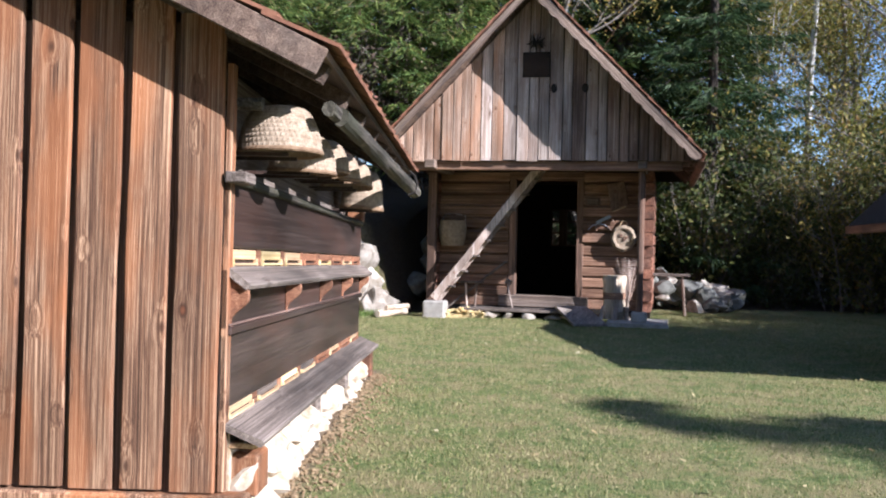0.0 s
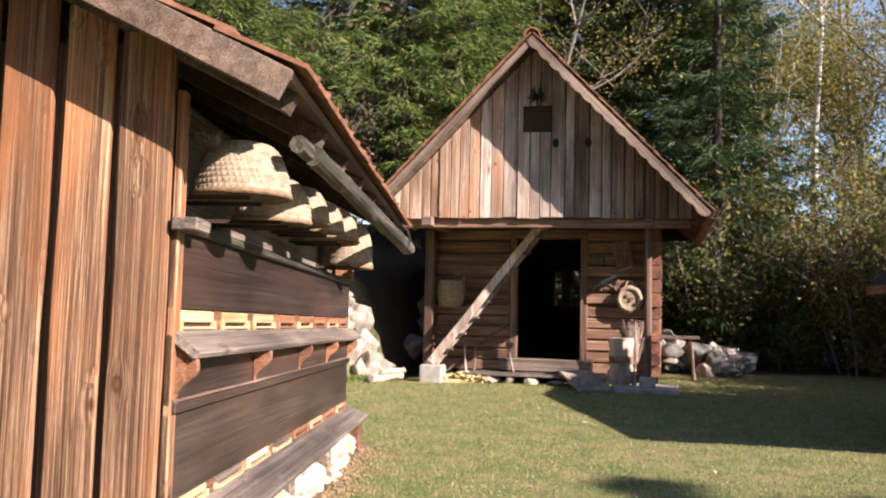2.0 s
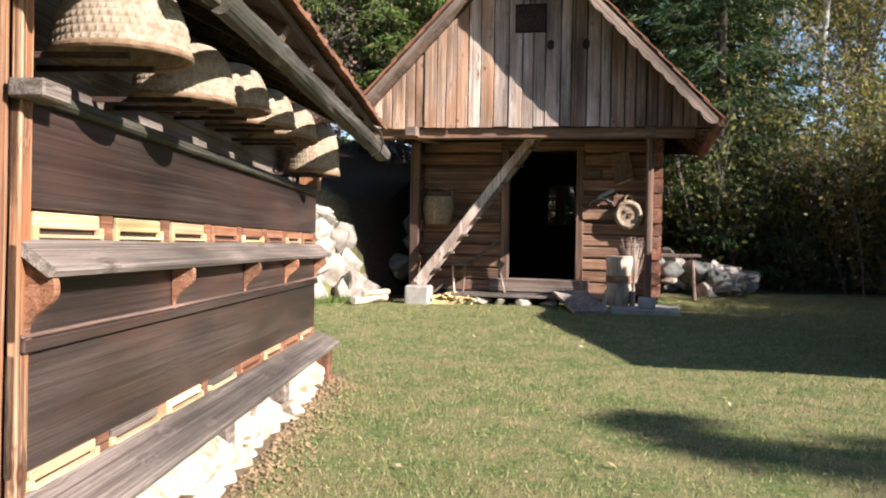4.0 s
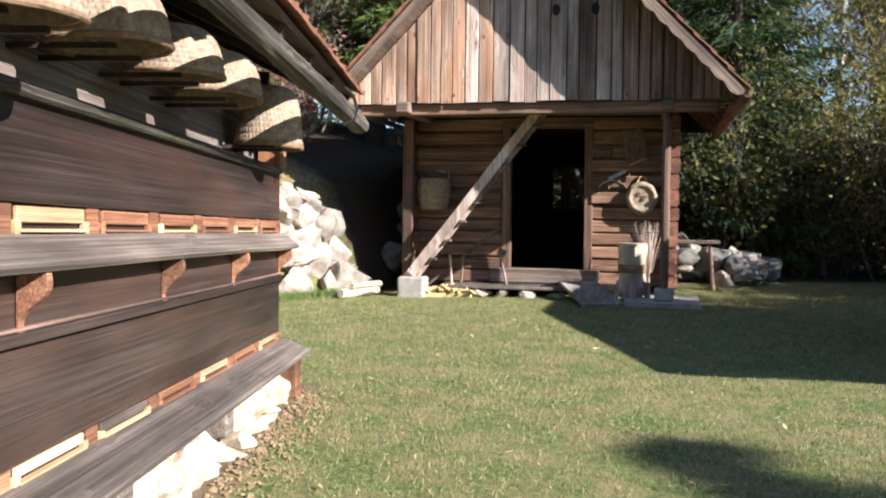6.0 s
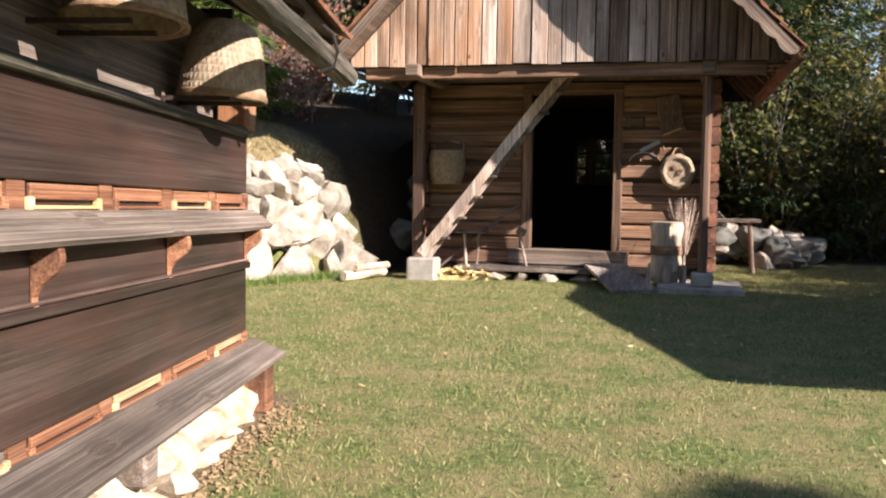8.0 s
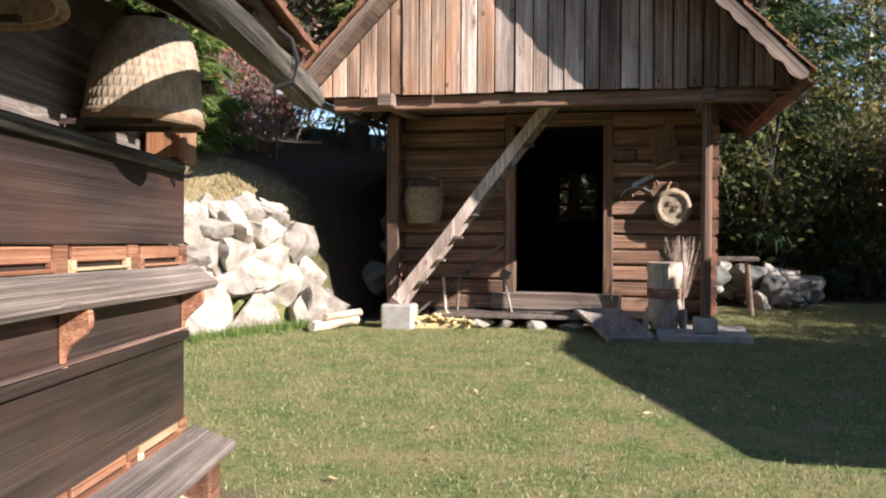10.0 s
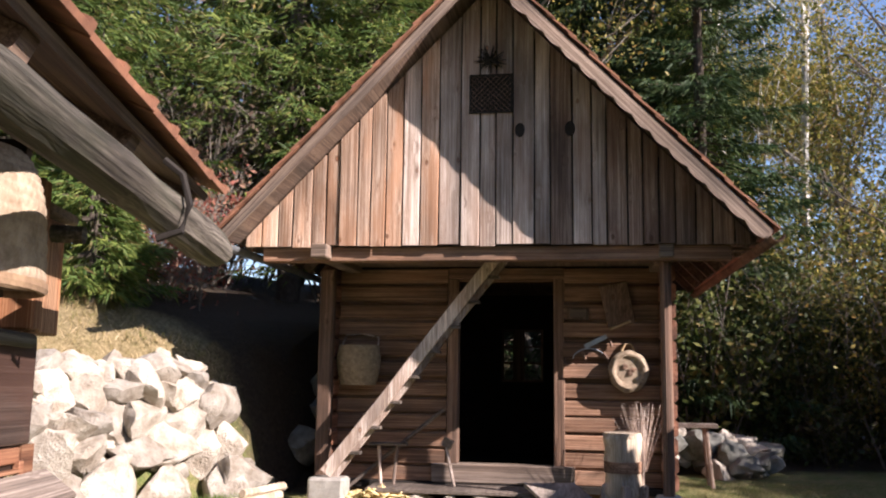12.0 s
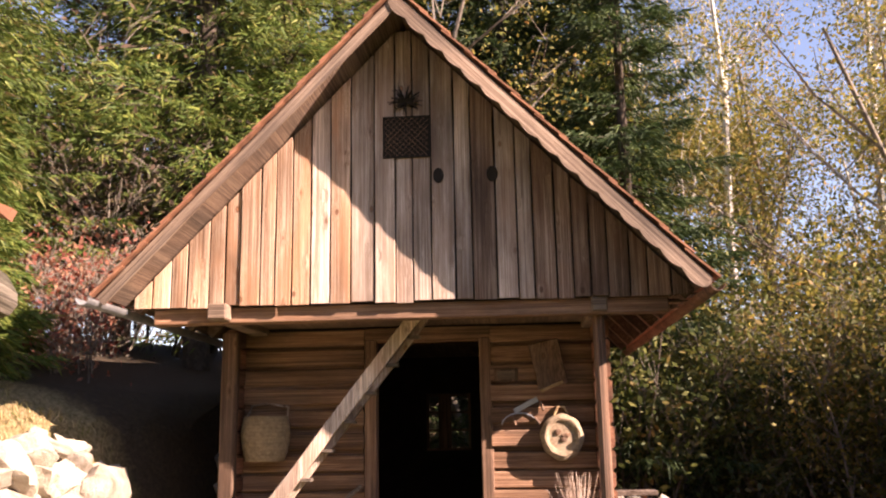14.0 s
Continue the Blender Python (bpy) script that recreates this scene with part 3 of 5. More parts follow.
def bee_roof():
    th = math.atan(0.49)
    up = Vector((math.sin(th), 0, math.cos(th)))
    ax = Vector((-math.cos(th), 0, math.sin(th)))
    m = Matrix.Identity(4)
    for k in range(3):
        m[k][0], m[k][1], m[k][2] = ax[k], (0, 1, 0)[k], up[k]
    m.translation = (0.465, 0, Z0 + 0.80)
    L = 2.05
    roof = part("roof", box(0, L, -0.22, LEN + 0.15, 0, 0.025), ROOF_WOOD, bee, m=m)
    ROOFS.append((roof, Matrix.Identity(4), L, -0.25, LEN + 0.18))
    for j in range(8):
        y = 0.02 + j * 0.67
        part("rafter", box(0.02, L, y - 0.035, y + 0.035, -0.085, -0.002), ROOF_WOOD, roof)
    part("barge_board", box(0.0, L, -0.245, -0.222, -0.088, 0.03), ROOF_WOOD, roof, bevel=0.004)
    part("eave_log", log((0.45, 0.33, Z0 + 0.640), (0.505, LEN + 0.15, Z0 + 0.638), 0.043, 14, 22, 0.16, 0.0, 1.45), LOG_GREY, bee)
    part("eave_log", log((0.425, 0.14, Z0 + 0.645), (0.43, 1.3, Z0 + 0.665), 0.034, 12, 10, 0.2, 4.0, 1.1), LOG_GREY, bee)
    # the far slope and the back wall close the house
    m2 = Matrix.Identity(4)
    ax2 = Vector((math.cos(th), 0, math.sin(th)))
    up2 = Vector((-math.sin(th), 0, math.cos(th)))
    for k in range(3):
        m2[k][0], m2[k][1], m2[k][2] = ax2[k], (0, 1, 0)[k], up2[k]
    m2.translation = (0.465 - 2 * L * math.cos(th), 0, Z0 + 0.80)
    r2 = part("roof", moved(box(0, L, -0.22, LEN + 0.15, 0, 0.025), m2), ROOF_WOOD, bee)
    part("back_wall", box(-DEEP, -DEEP + 0.05, 0.07, LEN, 0.1, Z0 + 0.85), DARK_WOOD_Y, bee)
    part("far_wall", box(-DEEP + 0.05, -0.06, LEN - 0.04, LEN, 0.1, Z0 + 0.95), DARK_WOOD_Y, bee)


bee_walls()
bee_roof()


# ---- bee house details ----
RUST_WOOD = wood("orange brown wood", (0.11, 0.043, 0.022), (0.23, 0.098, 0.050), (0.37, 0.19, 0.105), "Y", 40, wear=0.2, vary=0.3)
YELLOW_WOOD = wood("yellow painted wood", (0.38, 0.27, 0.11), (0.52, 0.40, 0.19), (0.64, 0.53, 0.32), "Y", 30, wear=0.25, vary=0.25, stain=(0.45, 0.30, 0.12))


def bee_brackets():
    prof = [(0.012, Z0 - 0.115), (0.10, Z0 - 0.19)]
    for i in range(1, 8):
        t = i / 8
        prof.append((0.10 - 0.075 * t + 0.018 * math.sin(t * 6.28), Z0 - 0.20 - 0.15 * t))
    prof += [(0.03, Z0 - 0.365), (0.012, Z0 - 0.37)]
    for y in (0.06, 1.27, 2.42, 3.48, 4.60):
        part("bracket", curve_plate(prof, y - 0.016, y + 0.016), RUST_WOOD, bee, "curved orange-brown bracket", bevel=0.003)


def beehive(y, z, w, h, front, lip, label):
    hive = thing("beehive", BH @ Matrix.Translation((0, y, z)), label, "beehive", "hives in the bee house")
    part("body", box(-0.32, -0.012, 0.012, w - 0.012, 0.0, h), DARK_WOOD_Y, hive)
    part("front_board", box(-0.011, 0.004, 0.02, w - 0.02, h * 0.42, h - 0.004), front, hive, bevel=0.003)
    part("entrance_lip", box(-0.011, 0.018, 0.02, w - 0.02, h * 0.10, h * 0.22), lip, hive, bevel=0.002)
    for x in (0.0, w - 0.03):
        part("entrance_block", box(-0.011, 0.012, x, x + 0.03, 0.0, h * 0.5), lip if x or front is RUST_WOOD and lip is not YELLOW_WOOD else YELLOW_WOOD, hive, bevel=0.003)


def hives():
    kinds = [(PALE_WOOD, PALE_WOOD, "pale wooden hive front with a narrow slot"), (YELLOW_WOOD, YELLOW_WOOD, "yellow painted hive front above the flight board"),
             (PALE_WOOD, PALE_WOOD, "pale weathered hive front above the flight board"), (RUST_WOOD, RUST_WOOD, "orange-brown hive front with a narrow slot"),
             (RUST_WOOD, YELLOW_WOOD, "orange-brown hive front with a yellow edge"), (RUST_WOOD, RUST_WOOD, "orange-brown hive front with yellow blocks"),
             (RUST_WOOD, PALE_WOOD, "orange-brown hive front with a pale edge"), (RUST_WOOD, RUST_WOOD, "orange-brown hive front with a yellow block")]
    for i, (a, b, lab) in enumerate(kinds):
        beehive(0.11 + i * 0.575, Z0 - 0.088, 0.47, 0.086, a, b, lab)
        part("divider", box(-0.03, 0.0, 0.585 + i * 0.575, 0.68 + i * 0.575, Z0 - 0.09, Z0 - 0.001), RUST_WOOD, bee)
    for i in range(8):
        a = (PALE_WOOD, GREY_WOOD_Y, YELLOW_WOOD, GREY_WOOD_Y)[i] if i < 4 else PALE_WOOD if i % 2 else RUST_WOOD
        beehive(0.11 + i * 0.575, Z0 - 0.783, 0.47, 0.062, a, PALE_WOOD if i < 4 else RUST_WOOD, ("pale", "grey", "yellowish", "grey")[i] + " low hive front above the lower flight board" if i < 4 else ("pale" if i % 2 else "orange-brown") + " low hive front above the lower flight board")
        part("divider", box(-0.03, 0.0, 0.585 + i * 0.575, 0.68 + i * 0.575, Z0 - 0.785, Z0 - 0.722), RUST_WOOD, bee)


def bee_plinth():
    back = part("plinth", box(-DEEP, 0.03, 0.06, LEN, -0.4, Z0 - 0.83), WHITEWASH, bee, "whitewashed rubble plinth")
    rng = random.Random(8)
    z, row = -0.20, 0
    while z < Z0 - 1.05:
        h = rng.uniform(0.13, 0.19)
        y = 0.04 + rng.uniform(0, 0.1)
        while y < LEN - 0.18:
            w = rng.uniform(0.16, 0.34)
            bm = boulder((0.17, w * 0.92, h * 1.05), rng.random() * 999, 2)
            moved(bm, Matrix.Translation((0.075 + rng.uniform(-0.02, 0.02) - 0.02 * row, y + w / 2, z)))
            part("stone", bm, WHITEWASH, back, smooth=True)
            y += w * 0.94
        z += h * 0.92
        row += 1
    for y, w, z0, z1, mt in ((LEN - 0.10, 0.15, 0.10, Z0 - 0.89, RUST_WOOD), (1.65, 0.12, Z0 - 1.04, Z0 - 0.87, GREY_WOOD_Y), (2.9, 0.12, Z0 - 1.02, Z0 - 0.87, GREY_WOOD_Y), (0.10, 0.22, 0.12, Z0 - 0.93, BROWN_WOOD_Z)):
        part("support_block", box(-0.02, 0.15, y, y + w, z0, z1), mt, bee, bevel=0.012)
    part("ledge_batten", box(0.0, 0.155, 0.06, LEN + 0.06, Z0 - 0.895, Z0 - 0.868), PALE_WOOD, bee, bevel=0.005)
    part("sill_beam", box(-DEEP, 0.13, -0.04, 0.08, -0.05, 0.155), BROWN_WOOD_Z, bee, bevel=0.012)


def bee_trim():
    part("corner_post", box(-0.10, 0.03, LEN - 0.06, LEN + 0.10, Z0 + 0.335, Z0 + 0.70), BROWN_WOOD_Z, bee, bevel=0.006)
    part("post_cap", box(-0.12, 0.06, LEN - 0.10, LEN + 0.13, Z0 + 0.702, Z0 + 0.735), BARGE_WOOD, bee, bevel=0.006)
    part("corner_post", box(-0.012, 0.02, 0.012, 0.075, 0.16, Z0 + 0.82), BROWN_WOOD_Z, bee, bevel=0.005)
    part("cross_bar", box(-0.10, 0.05, LEN - 0.16, LEN - 0.09, Z0 + 0.34, Z0 + 0.80), BROWN_WOOD_Z, bee, bevel=0.006)
    part("rail_block", box(0.0, 0.10, -0.03, 0.13, Z0 + 0.285, Z0 + 0.335), GREY_WOOD_Y, bee, bevel=0.006)
    for y in (0.06, 1.6, 3.2, 4.6):
        part("pole", log((-0.14, y + 0.03, Z0 + 0.66), (0.13, y + 0.03, Z0 + 0.65), 0.03, 8, 4, 0.1, y), LOG_GREY, bee)
    # iron hook holding the eave log
    hk = rod([(0.50, 4.12, Z0 + 0.77), (0.55, 4.12, Z0 + 0.73), (0.572, 4.12, Z0 + 0.65), (0.555, 4.12, Z0 + 0.58), (0.49, 4.12, Z0 + 0.558)], [0.010] * 5, 6)
    part("hook", hk, DARK_HOLE, bee, "rusty iron hook")


def skep_mesh():
    """A flat coiled straw dome, open below; coil rows with plaited wraps."""
    R, H, sides, coils, per = 0.205, 0.225, 150, 15, 4
    prof = []
    for i in range(coils * per + 1):
        t = i / (coils * per)
        a = t * math.pi / 2
        r = R * (1.0 - 0.16 * t) * max(0.0, math.cos(a)) ** 0.40
        z = H * math.sin(a) ** 0.92
        prof.append((r, z, 0.0042 * abs(math.sin(math.pi * i / per))))
    bm = bmesh.new()
    rings = []
    for i, (r, z, b) in enumerate(prof):
        ring = []
        for k in range(sides):
            an = 2 * math.pi * k / sides
            wrap = 0.55 + 0.45 * math.cos(k * math.pi / 1.5 + (i // per) * 1.9)
            rr = max(0.002, r + b * wrap + 0.004 * noise.noise(Vector((math.cos(an) * 2, math.sin(an) * 2, z * 8))))
            ring.append(bm.verts.new((rr * math.cos(an), rr * math.sin(an), z + b * 0.4)))
        rings.append(ring)
    inner = []
    for i in range(0, coils * per + 1, per):
        r, z, _ = prof[i]
        inner.append([bm.verts.new((max(0.001, (r - 0.022)) * math.cos(2 * math.pi * k / sides), max(0.001, (r - 0.022)) * math.sin(2 * math.pi * k / sides), z * 0.9)) for k in range(sides)])
    for rs, flip in ((rings, False), (inner, True)):
        for a, b in zip(rs, rs[1:]):
            for k in range(sides):
                q = (a[k], a[(k + 1) % sides], b[(k + 1) % sides], b[k])
                bm.faces.new(q[::-1] if flip else q)
        cap = rs[-1]
        bm.faces.new(cap[::-1] if flip else cap)
    for k in range(sides):
        bm.faces.new((rings[0][k], inner[0][k], inner[0][(k + 1) % sides], rings[0][(k + 1) % sides]))
    return bm


def skeps():
    first = None
    rng = random.Random(5)
    for i, (x, y, z, s, tilt, tall) in enumerate(((0.17, 0.302, 0.459, 0.96, 0, 1), (0.158, 0.91, 0.431, 0.92, 3, 1), (0.135, 1.58, 0.49, 0.93, -2, 1), (0.116, 2.243, 0.519, 0.94, -3, 0.9), (0.134, 2.769, 0.509, 0.96, -4, 0.95), (0.105, 3.89, 0.413, 0.95, 3, 1.6))):
        m = BH @ Matrix.Translation((x, y, Z0 + z)) @ pose(0, 0, 0, rng.uniform(-2, 2), tilt, rng.uniform(0, 360)) @ Matrix.Diagonal((s, s, s * tall, 1))
        if first is None:
            first = thing("straw_skep", m, "coiled straw skep hive stored under the eave", "straw skep", "skeps under the eave")
            part("straw_body", skep_mesh(), STRAW, first)
            pts = [(0.203 * math.cos(a * math.pi / 24), 0.203 * math.sin(a * math.pi / 24), 0.0) for a in range(49)]
            part("rim", rod(pts, [0.012] * 49, 8, 0.2), STRAW_DARK, first, "darker bound rim")
        else:
            other = copy_thing(first, m)
            if tall > 1.5:
                tagged(other, "tall coiled straw skep at the far end of the rail", "straw skep", "skeps under the eave")
        for dy in (-0.1, 0.1):
            part("peg", box(-0.13, x + 0.06, y + dy - 0.010, y + dy + 0.010, Z0 + z - 0.028, Z0 + z - 0.010), DARK_WOOD_Y, bee)


bee_brackets()
hives()
bee_plinth()
bee_trim()
skeps()


# ---- shed details ----
def shed_trim():
    slope = (RIDGE_Z - EAVE_Z) / EAVE_X
    # boarding behind the gable boards, and the rear gable
    for y in (GY + 0.03, BACK - 0.05):
        bm = curve_plate([(-2.44, 2.61), (2.44, 2.61), (0.0, 2.61 + 2.44 * slope)], y, y + 0.02)
        part("gable_backing", bm, DARK_HOLE, shed)
    part("wall_filler", box(-1.9, 1.85, 0.0, 0.12, 2.47, 2.53), DARK_HOLE, shed)
    # loft openings as near-black discs that paint the dark of holes, and the dry wreath
    for x in (0.313, 0.80):
        bm = bmesh.new()
        bmesh.ops.create_cone(bm, cap_ends=True, segments=12, radius1=0.064, radius2=0.056, depth=0.02)
        bmesh.ops.transform(bm, matrix=Matrix.Translation((x, GY - 0.019, 3.725)) @ pose(0, 0, 0, 90) @ Matrix.Diagonal((0.85, 1.25, 1, 1)), verts=bm.verts)
        part("flight_hole", bm, DARK_HOLE, shed, "near-black disc standing in for a hole in the gable")
    rng = random.Random(2)
    for i in range(-8, 12):
        for sg in (1, -1):
            # wires at 45 degrees, cut to the opening
            c0 = -0.17 + 0.055 * i
            t0, t1 = max(0.0, (-0.17 - c0) if sg > 0 else (c0 - 0.225)), min(0.36, (0.225 - c0) if sg > 0 else (c0 + 0.17))
            if t1 - t0 > 0.02:
                part("wire", rod([(c0 + sg * t0, GY - 0.028, 3.923 + t0), (c0 + sg * t1, GY - 0.028, 3.923 + t1)], [0.0028, 0.0028], 4), POST_WOOD_Z, shed)
    for a, b, c, d in ((-0.19, 0.243, 4.283, 4.30), (-0.19, 0.243, 3.905, 3.92), (-0.19, -0.174, 3.92, 4.283), (0.227, 0.243, 3.92, 4.283)):
        part("hatch_frame", box(a, b, GY - 0.034, GY - 0.014, c, d), DARK_HOLE, shed)
    star = thing("dried_wreath", SHED @ Matrix.Translation((0.02, GY - 0.03, 4.44)), "dark dried thistle wreath nailed above the loft opening", "wreath")
    bm = bmesh.new()
    for i in range(46):
        an = rng.uniform(0, 6.283)
        r = rng.uniform(0.08, 0.17)
        rod([(0, 0, 0), (r * math.cos(an), -rng.uniform(0.0, 0.05), r * math.sin(an))], [0.012, 0.003], 4, 0, bm)
    part("sprays", bm, DARK_HOLE, star)
    # gutters
    for sgn, mt in ((-1, STEEL), (1, POST_WOOD_Z)):
        bm = bmesh.new()
        rings = []
        for y in (GY - OVER - (0.22 if sgn < 0 else 0.03), 0.5, 2.0, BACK + 0.35):
            ring = []
            for r in (0.062, 0.056):
                for k in range(9):
                    an = math.pi + math.pi * k / 8
                    ring.append(bm.verts.new((sgn * (EAVE_X + 0.05) + r * math.cos(an), y, EAVE_Z - 0.035 + r * math.sin(an))))
            rings.append(ring[:9] + ring[9:][::-1])
        for a, b in zip(rings, rings[1:]):
            for k in range(18):
                bm.faces.new((a[k], a[(k + 1) % 18], b[(k + 1) % 18], b[k]))
        bm.faces.new(rings[0])
        bm.faces.new(rings[-1][::-1])
        bmesh.ops.recalc_face_normals(bm, faces=bm.faces)
        part("gutter", bm, mt, shed, "round gutter along the eave")
    # scalloped edge under the sunlit rake
    base = ROOFS[1][0].matrix_basis
    L = ROOFS[1][2]
    y0 = GY - OVER
    prof = [(0.0, 0.0)] + [(L * i / 96, -0.10 - 0.026 * abs(math.sin(math.pi * i / 6)) - 0.006 * noise.noise(Vector((i * 0.3, 0, 0)))) for i in range(97)] + [(L, 0.0)]
    part("scalloped_edge", curve_plate(prof, y0 - 0.043, y0 - 0.03), BARGE_WOOD, ROOFS[1][0], "scalloped grey edge board")
    # soffit boards under the near overhang
    for i in range(3):
        part("soffit_board", box(1.92, 2.58, -1.15 + i * 0.42, -0.95 + i * 0.42, 2.60, 2.62), ROOF_WOOD, shed)
    # ridge tiles
    for i in range(17):
        y = GY - OVER - 0.06 + i * 0.355
        bm = bmesh.new()
        a, b = [], []
        for yy, lst, r in ((y, a, 0.125), (y + 0.38, b, 0.11)):
            for rr in (r, r - 0.018):
                for k in range(9):
                    an = math.pi * k / 8
                    lst.append(bm.verts.new((rr * math.cos(an), yy, RIDGE_Z - 0.005 + rr * math.sin(an))))
        a, b = a[:9] + a[9:][::-1], b[:9] + b[9:][::-1]
        for k in range(18):
            bm.faces.new((a[k], a[(k + 1) % 18], b[(k + 1) % 18], b[k]))
        bm.faces.new(a)
        bm.faces.new(b[::-1])
        bmesh.ops.recalc_face_normals(bm, faces=bm.faces)
        part("ridge_tile", bm, TILE, shed)


def porch():
    post = part("post_stone", box(1.58, 1.82, GY + 0.1, GY + 0.34, 0.075, 0.235), BLOCK_STONE, shed, bevel=0.02)
    part("corner_post", moved(plank(0.15, 0.13, 2.3, 8, 0.012, 3.3, 0.015), Matrix.Translation((-1.885, -0.30, 0.16))), POST_WOOD_Z, shed)
    slab = part("doorstep_slab", box(-0.05, 0.05, -0.05, 0.05, 0, 0.01), BLOCK_STONE, None)
    slab.data.clear_geometry()
    bm = box(1.22, 2.15, -1.42, -0.35, -0.05, 0.075)
    bmesh.ops.subdivide_edges(bm, edges=bm.edges, cuts=4, use_grid_fill=True)
    for v in bm.verts:
        v.co += Vector((noise.noise(v.co * 2.3), noise.noise(v.co * 2.3 + Vector((7, 0, 0))), 0)) * 0.05
    bm.to_mesh(slab.data)
    bm.free()
    slab.matrix_basis = SHED
    tagged(slab, "pale stone slab lying in front of the shed", "stone slab")
    # porch boards on stones
    deck = thing("porch_deck", SHED @ Matrix.Translation((-0.45, -0.35, 0)), "low plank porch step laid on loose stones", "porch step")
    for i, (y, z) in enumerate(((-0.19, 0.135), (0.02, 0.137), (0.22, 0.135))):
        bm = plank(0.195, 0.04, 1.86, 6, 0.008, i * 5.0)
        moved(bm, along((-0.88, y, z), (0.98, y, z), (0, 0, 1)))
        part("plank", bm, GREY_WOOD_Y, deck)
    for i, (x, s) in enumerate(((-0.62, 0.16), (-0.30, 0.22), (-0.02, 0.16), (0.32, 0.18), (0.7, 0.2))):
        part("stone", moved(stone((s * 1.2, 0.2, 0.155), 40 + i), Matrix.Translation((x, -0.17, -0.035))), LIMESTONE, deck)
    # ramp board
    p, q = Vector((0.56, -0.45, 0.225)), Vector((0.98, -1.52, 0.03))
    bm = plank(0.54, 0.04, (q - p).length, 6, 0.008, 77)
    ramp = part("ramp_board", moved(bm, along(p, q, (0, 0, 1))), RAMP_WOOD, None)
    ramp.matrix_basis = SHED
    tagged(ramp, "wide grey plank ramp leaning on the porch step", "ramp board")
    # ladder standing on a stone block
    stone_ob = part("footing_stone", box(-0.19, 0.19, -0.15, 0.15, -0.04, 0.265), BLOCK_STONE, None, bevel=0.025)
    stone_ob.matrix_basis = SHED @ Matrix.Translation((-1.70, -0.70, 0))
    tagged(stone_ob, "squared pale stone block under the ladder", "stone block")
    lad = thing("ladder", SHED @ Matrix.Translation((-1.70, -0.70, 0.265)), "steep old plank ladder leading to the loft", "ladder")
    a, b = Vector((0.0, 0.0, 0.02)), Vector((1.77, 0.10, 2.30))
    d = (b - a).normalized()
    side = Vector((d.z, 0, -d.x)).normalized()
    for off, w, yy, name in ((-0.03, 0.125, -0.04, "rail"), (0.05, 0.06, 0.06, "rail")):
        bm = plank(w, 0.05, (b - a).length, 10, 0.012, off * 50)
        m = along(a + side * off + Vector((0, yy, 0)), b + side * off + Vector((0, yy, 0)), (0, -1, 0))
        part(name, moved(bm, m), GREY_WOOD_Z, lad)
    for i in range(8):
        c = a.lerp(b, 0.10 + i * 0.115)
        part("rung", moved(box(-0.03, 0.15, -0.03, 0.075, -0.016, 0.016), Matrix.Translation(c) @ pose(0, 0, 0, 0, 0, 0)), GREY_WOOD_Y, lad, bevel=0.003)
    # stump, sticks, stool
    st = thing("chopping_stump", SHED @ Matrix.Translation((1.29, -0.72, 0.07)), "pale debarked chopping stump with a dark band", "tree stump")
    pts = [(0, 0, z) for z in (0.0, 0.06, 0.14, 0.25, 0.36, 0.46, 0.56, 0.66, 0.715)]
    part("trunk", rod(pts, [0.15, 0.16, 0.19, 0.175, 0.172, 0.175, 0.18, 0.188, 0.183], 22, 0.16, None, 3.0), PALE_STUMP, st)
    part("band", rod([(0, 0, 0.33), (0, 0, 0.44)], [0.186, 0.186], 22, 0.10, None, 3.0), RED_WOOD_X, st, "dark bark band")
    for i, (x, y) in enumerate(((-0.2, -0.05), (0.02, -0.2), (0.2, -0.06))):
        part("wedge", moved(box(-0.035, 0.035, -0.03, 0.03, -0.02, 0.22), Matrix.Translation((x, y, 0.0)) @ pose(0, 0, 0, 6 * (i - 1), 10 * (1 - i), 30 * i)), GREY_WOOD_Z, st, bevel=0.006)
    br = thing("twig_broom", SHED @ Matrix.Translation((1.50, -0.42, 0.08)), "upturned birch twig broom beside the stump", "broom")
    bm = bmesh.new()
    rng = random.Random(6)
    for i in range(60):
        x, y = rng.gauss(0, 0.10), rng.gauss(0, 0.05)
        rod([(x * 0.2, y * 0.2, 0.30), (x * 0.7, y * 0.7, 0.62), (x * 1.3, y * 1.2, rng.uniform(0.78, 1.0))], [0.004, 0.003, 0.0015], 3, 0, bm)
    part("twig_head", bm, GREY_WOOD_Z, br)
    part("shaft", log((0, 0, 0), (0, 0, 0.35), 0.018, 8, 3, 0.05), GREY_WOOD_Z, br)
    seat = thing("plank_bench", SHED @ Matrix.Translation((-1.17, -0.25, 0.157)), "small rough plank seat beside the doorway", "bench")
    part("seat", moved(plank(0.16, 0.03, 0.40, 4, 0.006, 6), along((-0.2, 0, 0.42), (0.2, 0.02, 0.42), (0, 0, 1))), GREY_WOOD_Y, seat)
    for x, t in ((-0.08, -4), (0.06, 5)):
        part("leg", moved(log((0, 0, 0), (0, 0, 0.42), 0.018, 8, 3, 0.08), Matrix.Translation((x, 0, 0)) @ pose(0, 0, 0, 0, t)), GREY_WOOD_Z, seat)
    stick = thing("leaning_stick", SHED @ Matrix.Translation((-0.52, -0.33, 0.157)), "rough stick and offcut leaning by the doorway", "stick")
    part("rod", log((0.08, 0, 0), (-0.04, 0.16, 0.43), 0.018, 8, 4, 0.1), GREY_WOOD_Z, stick)
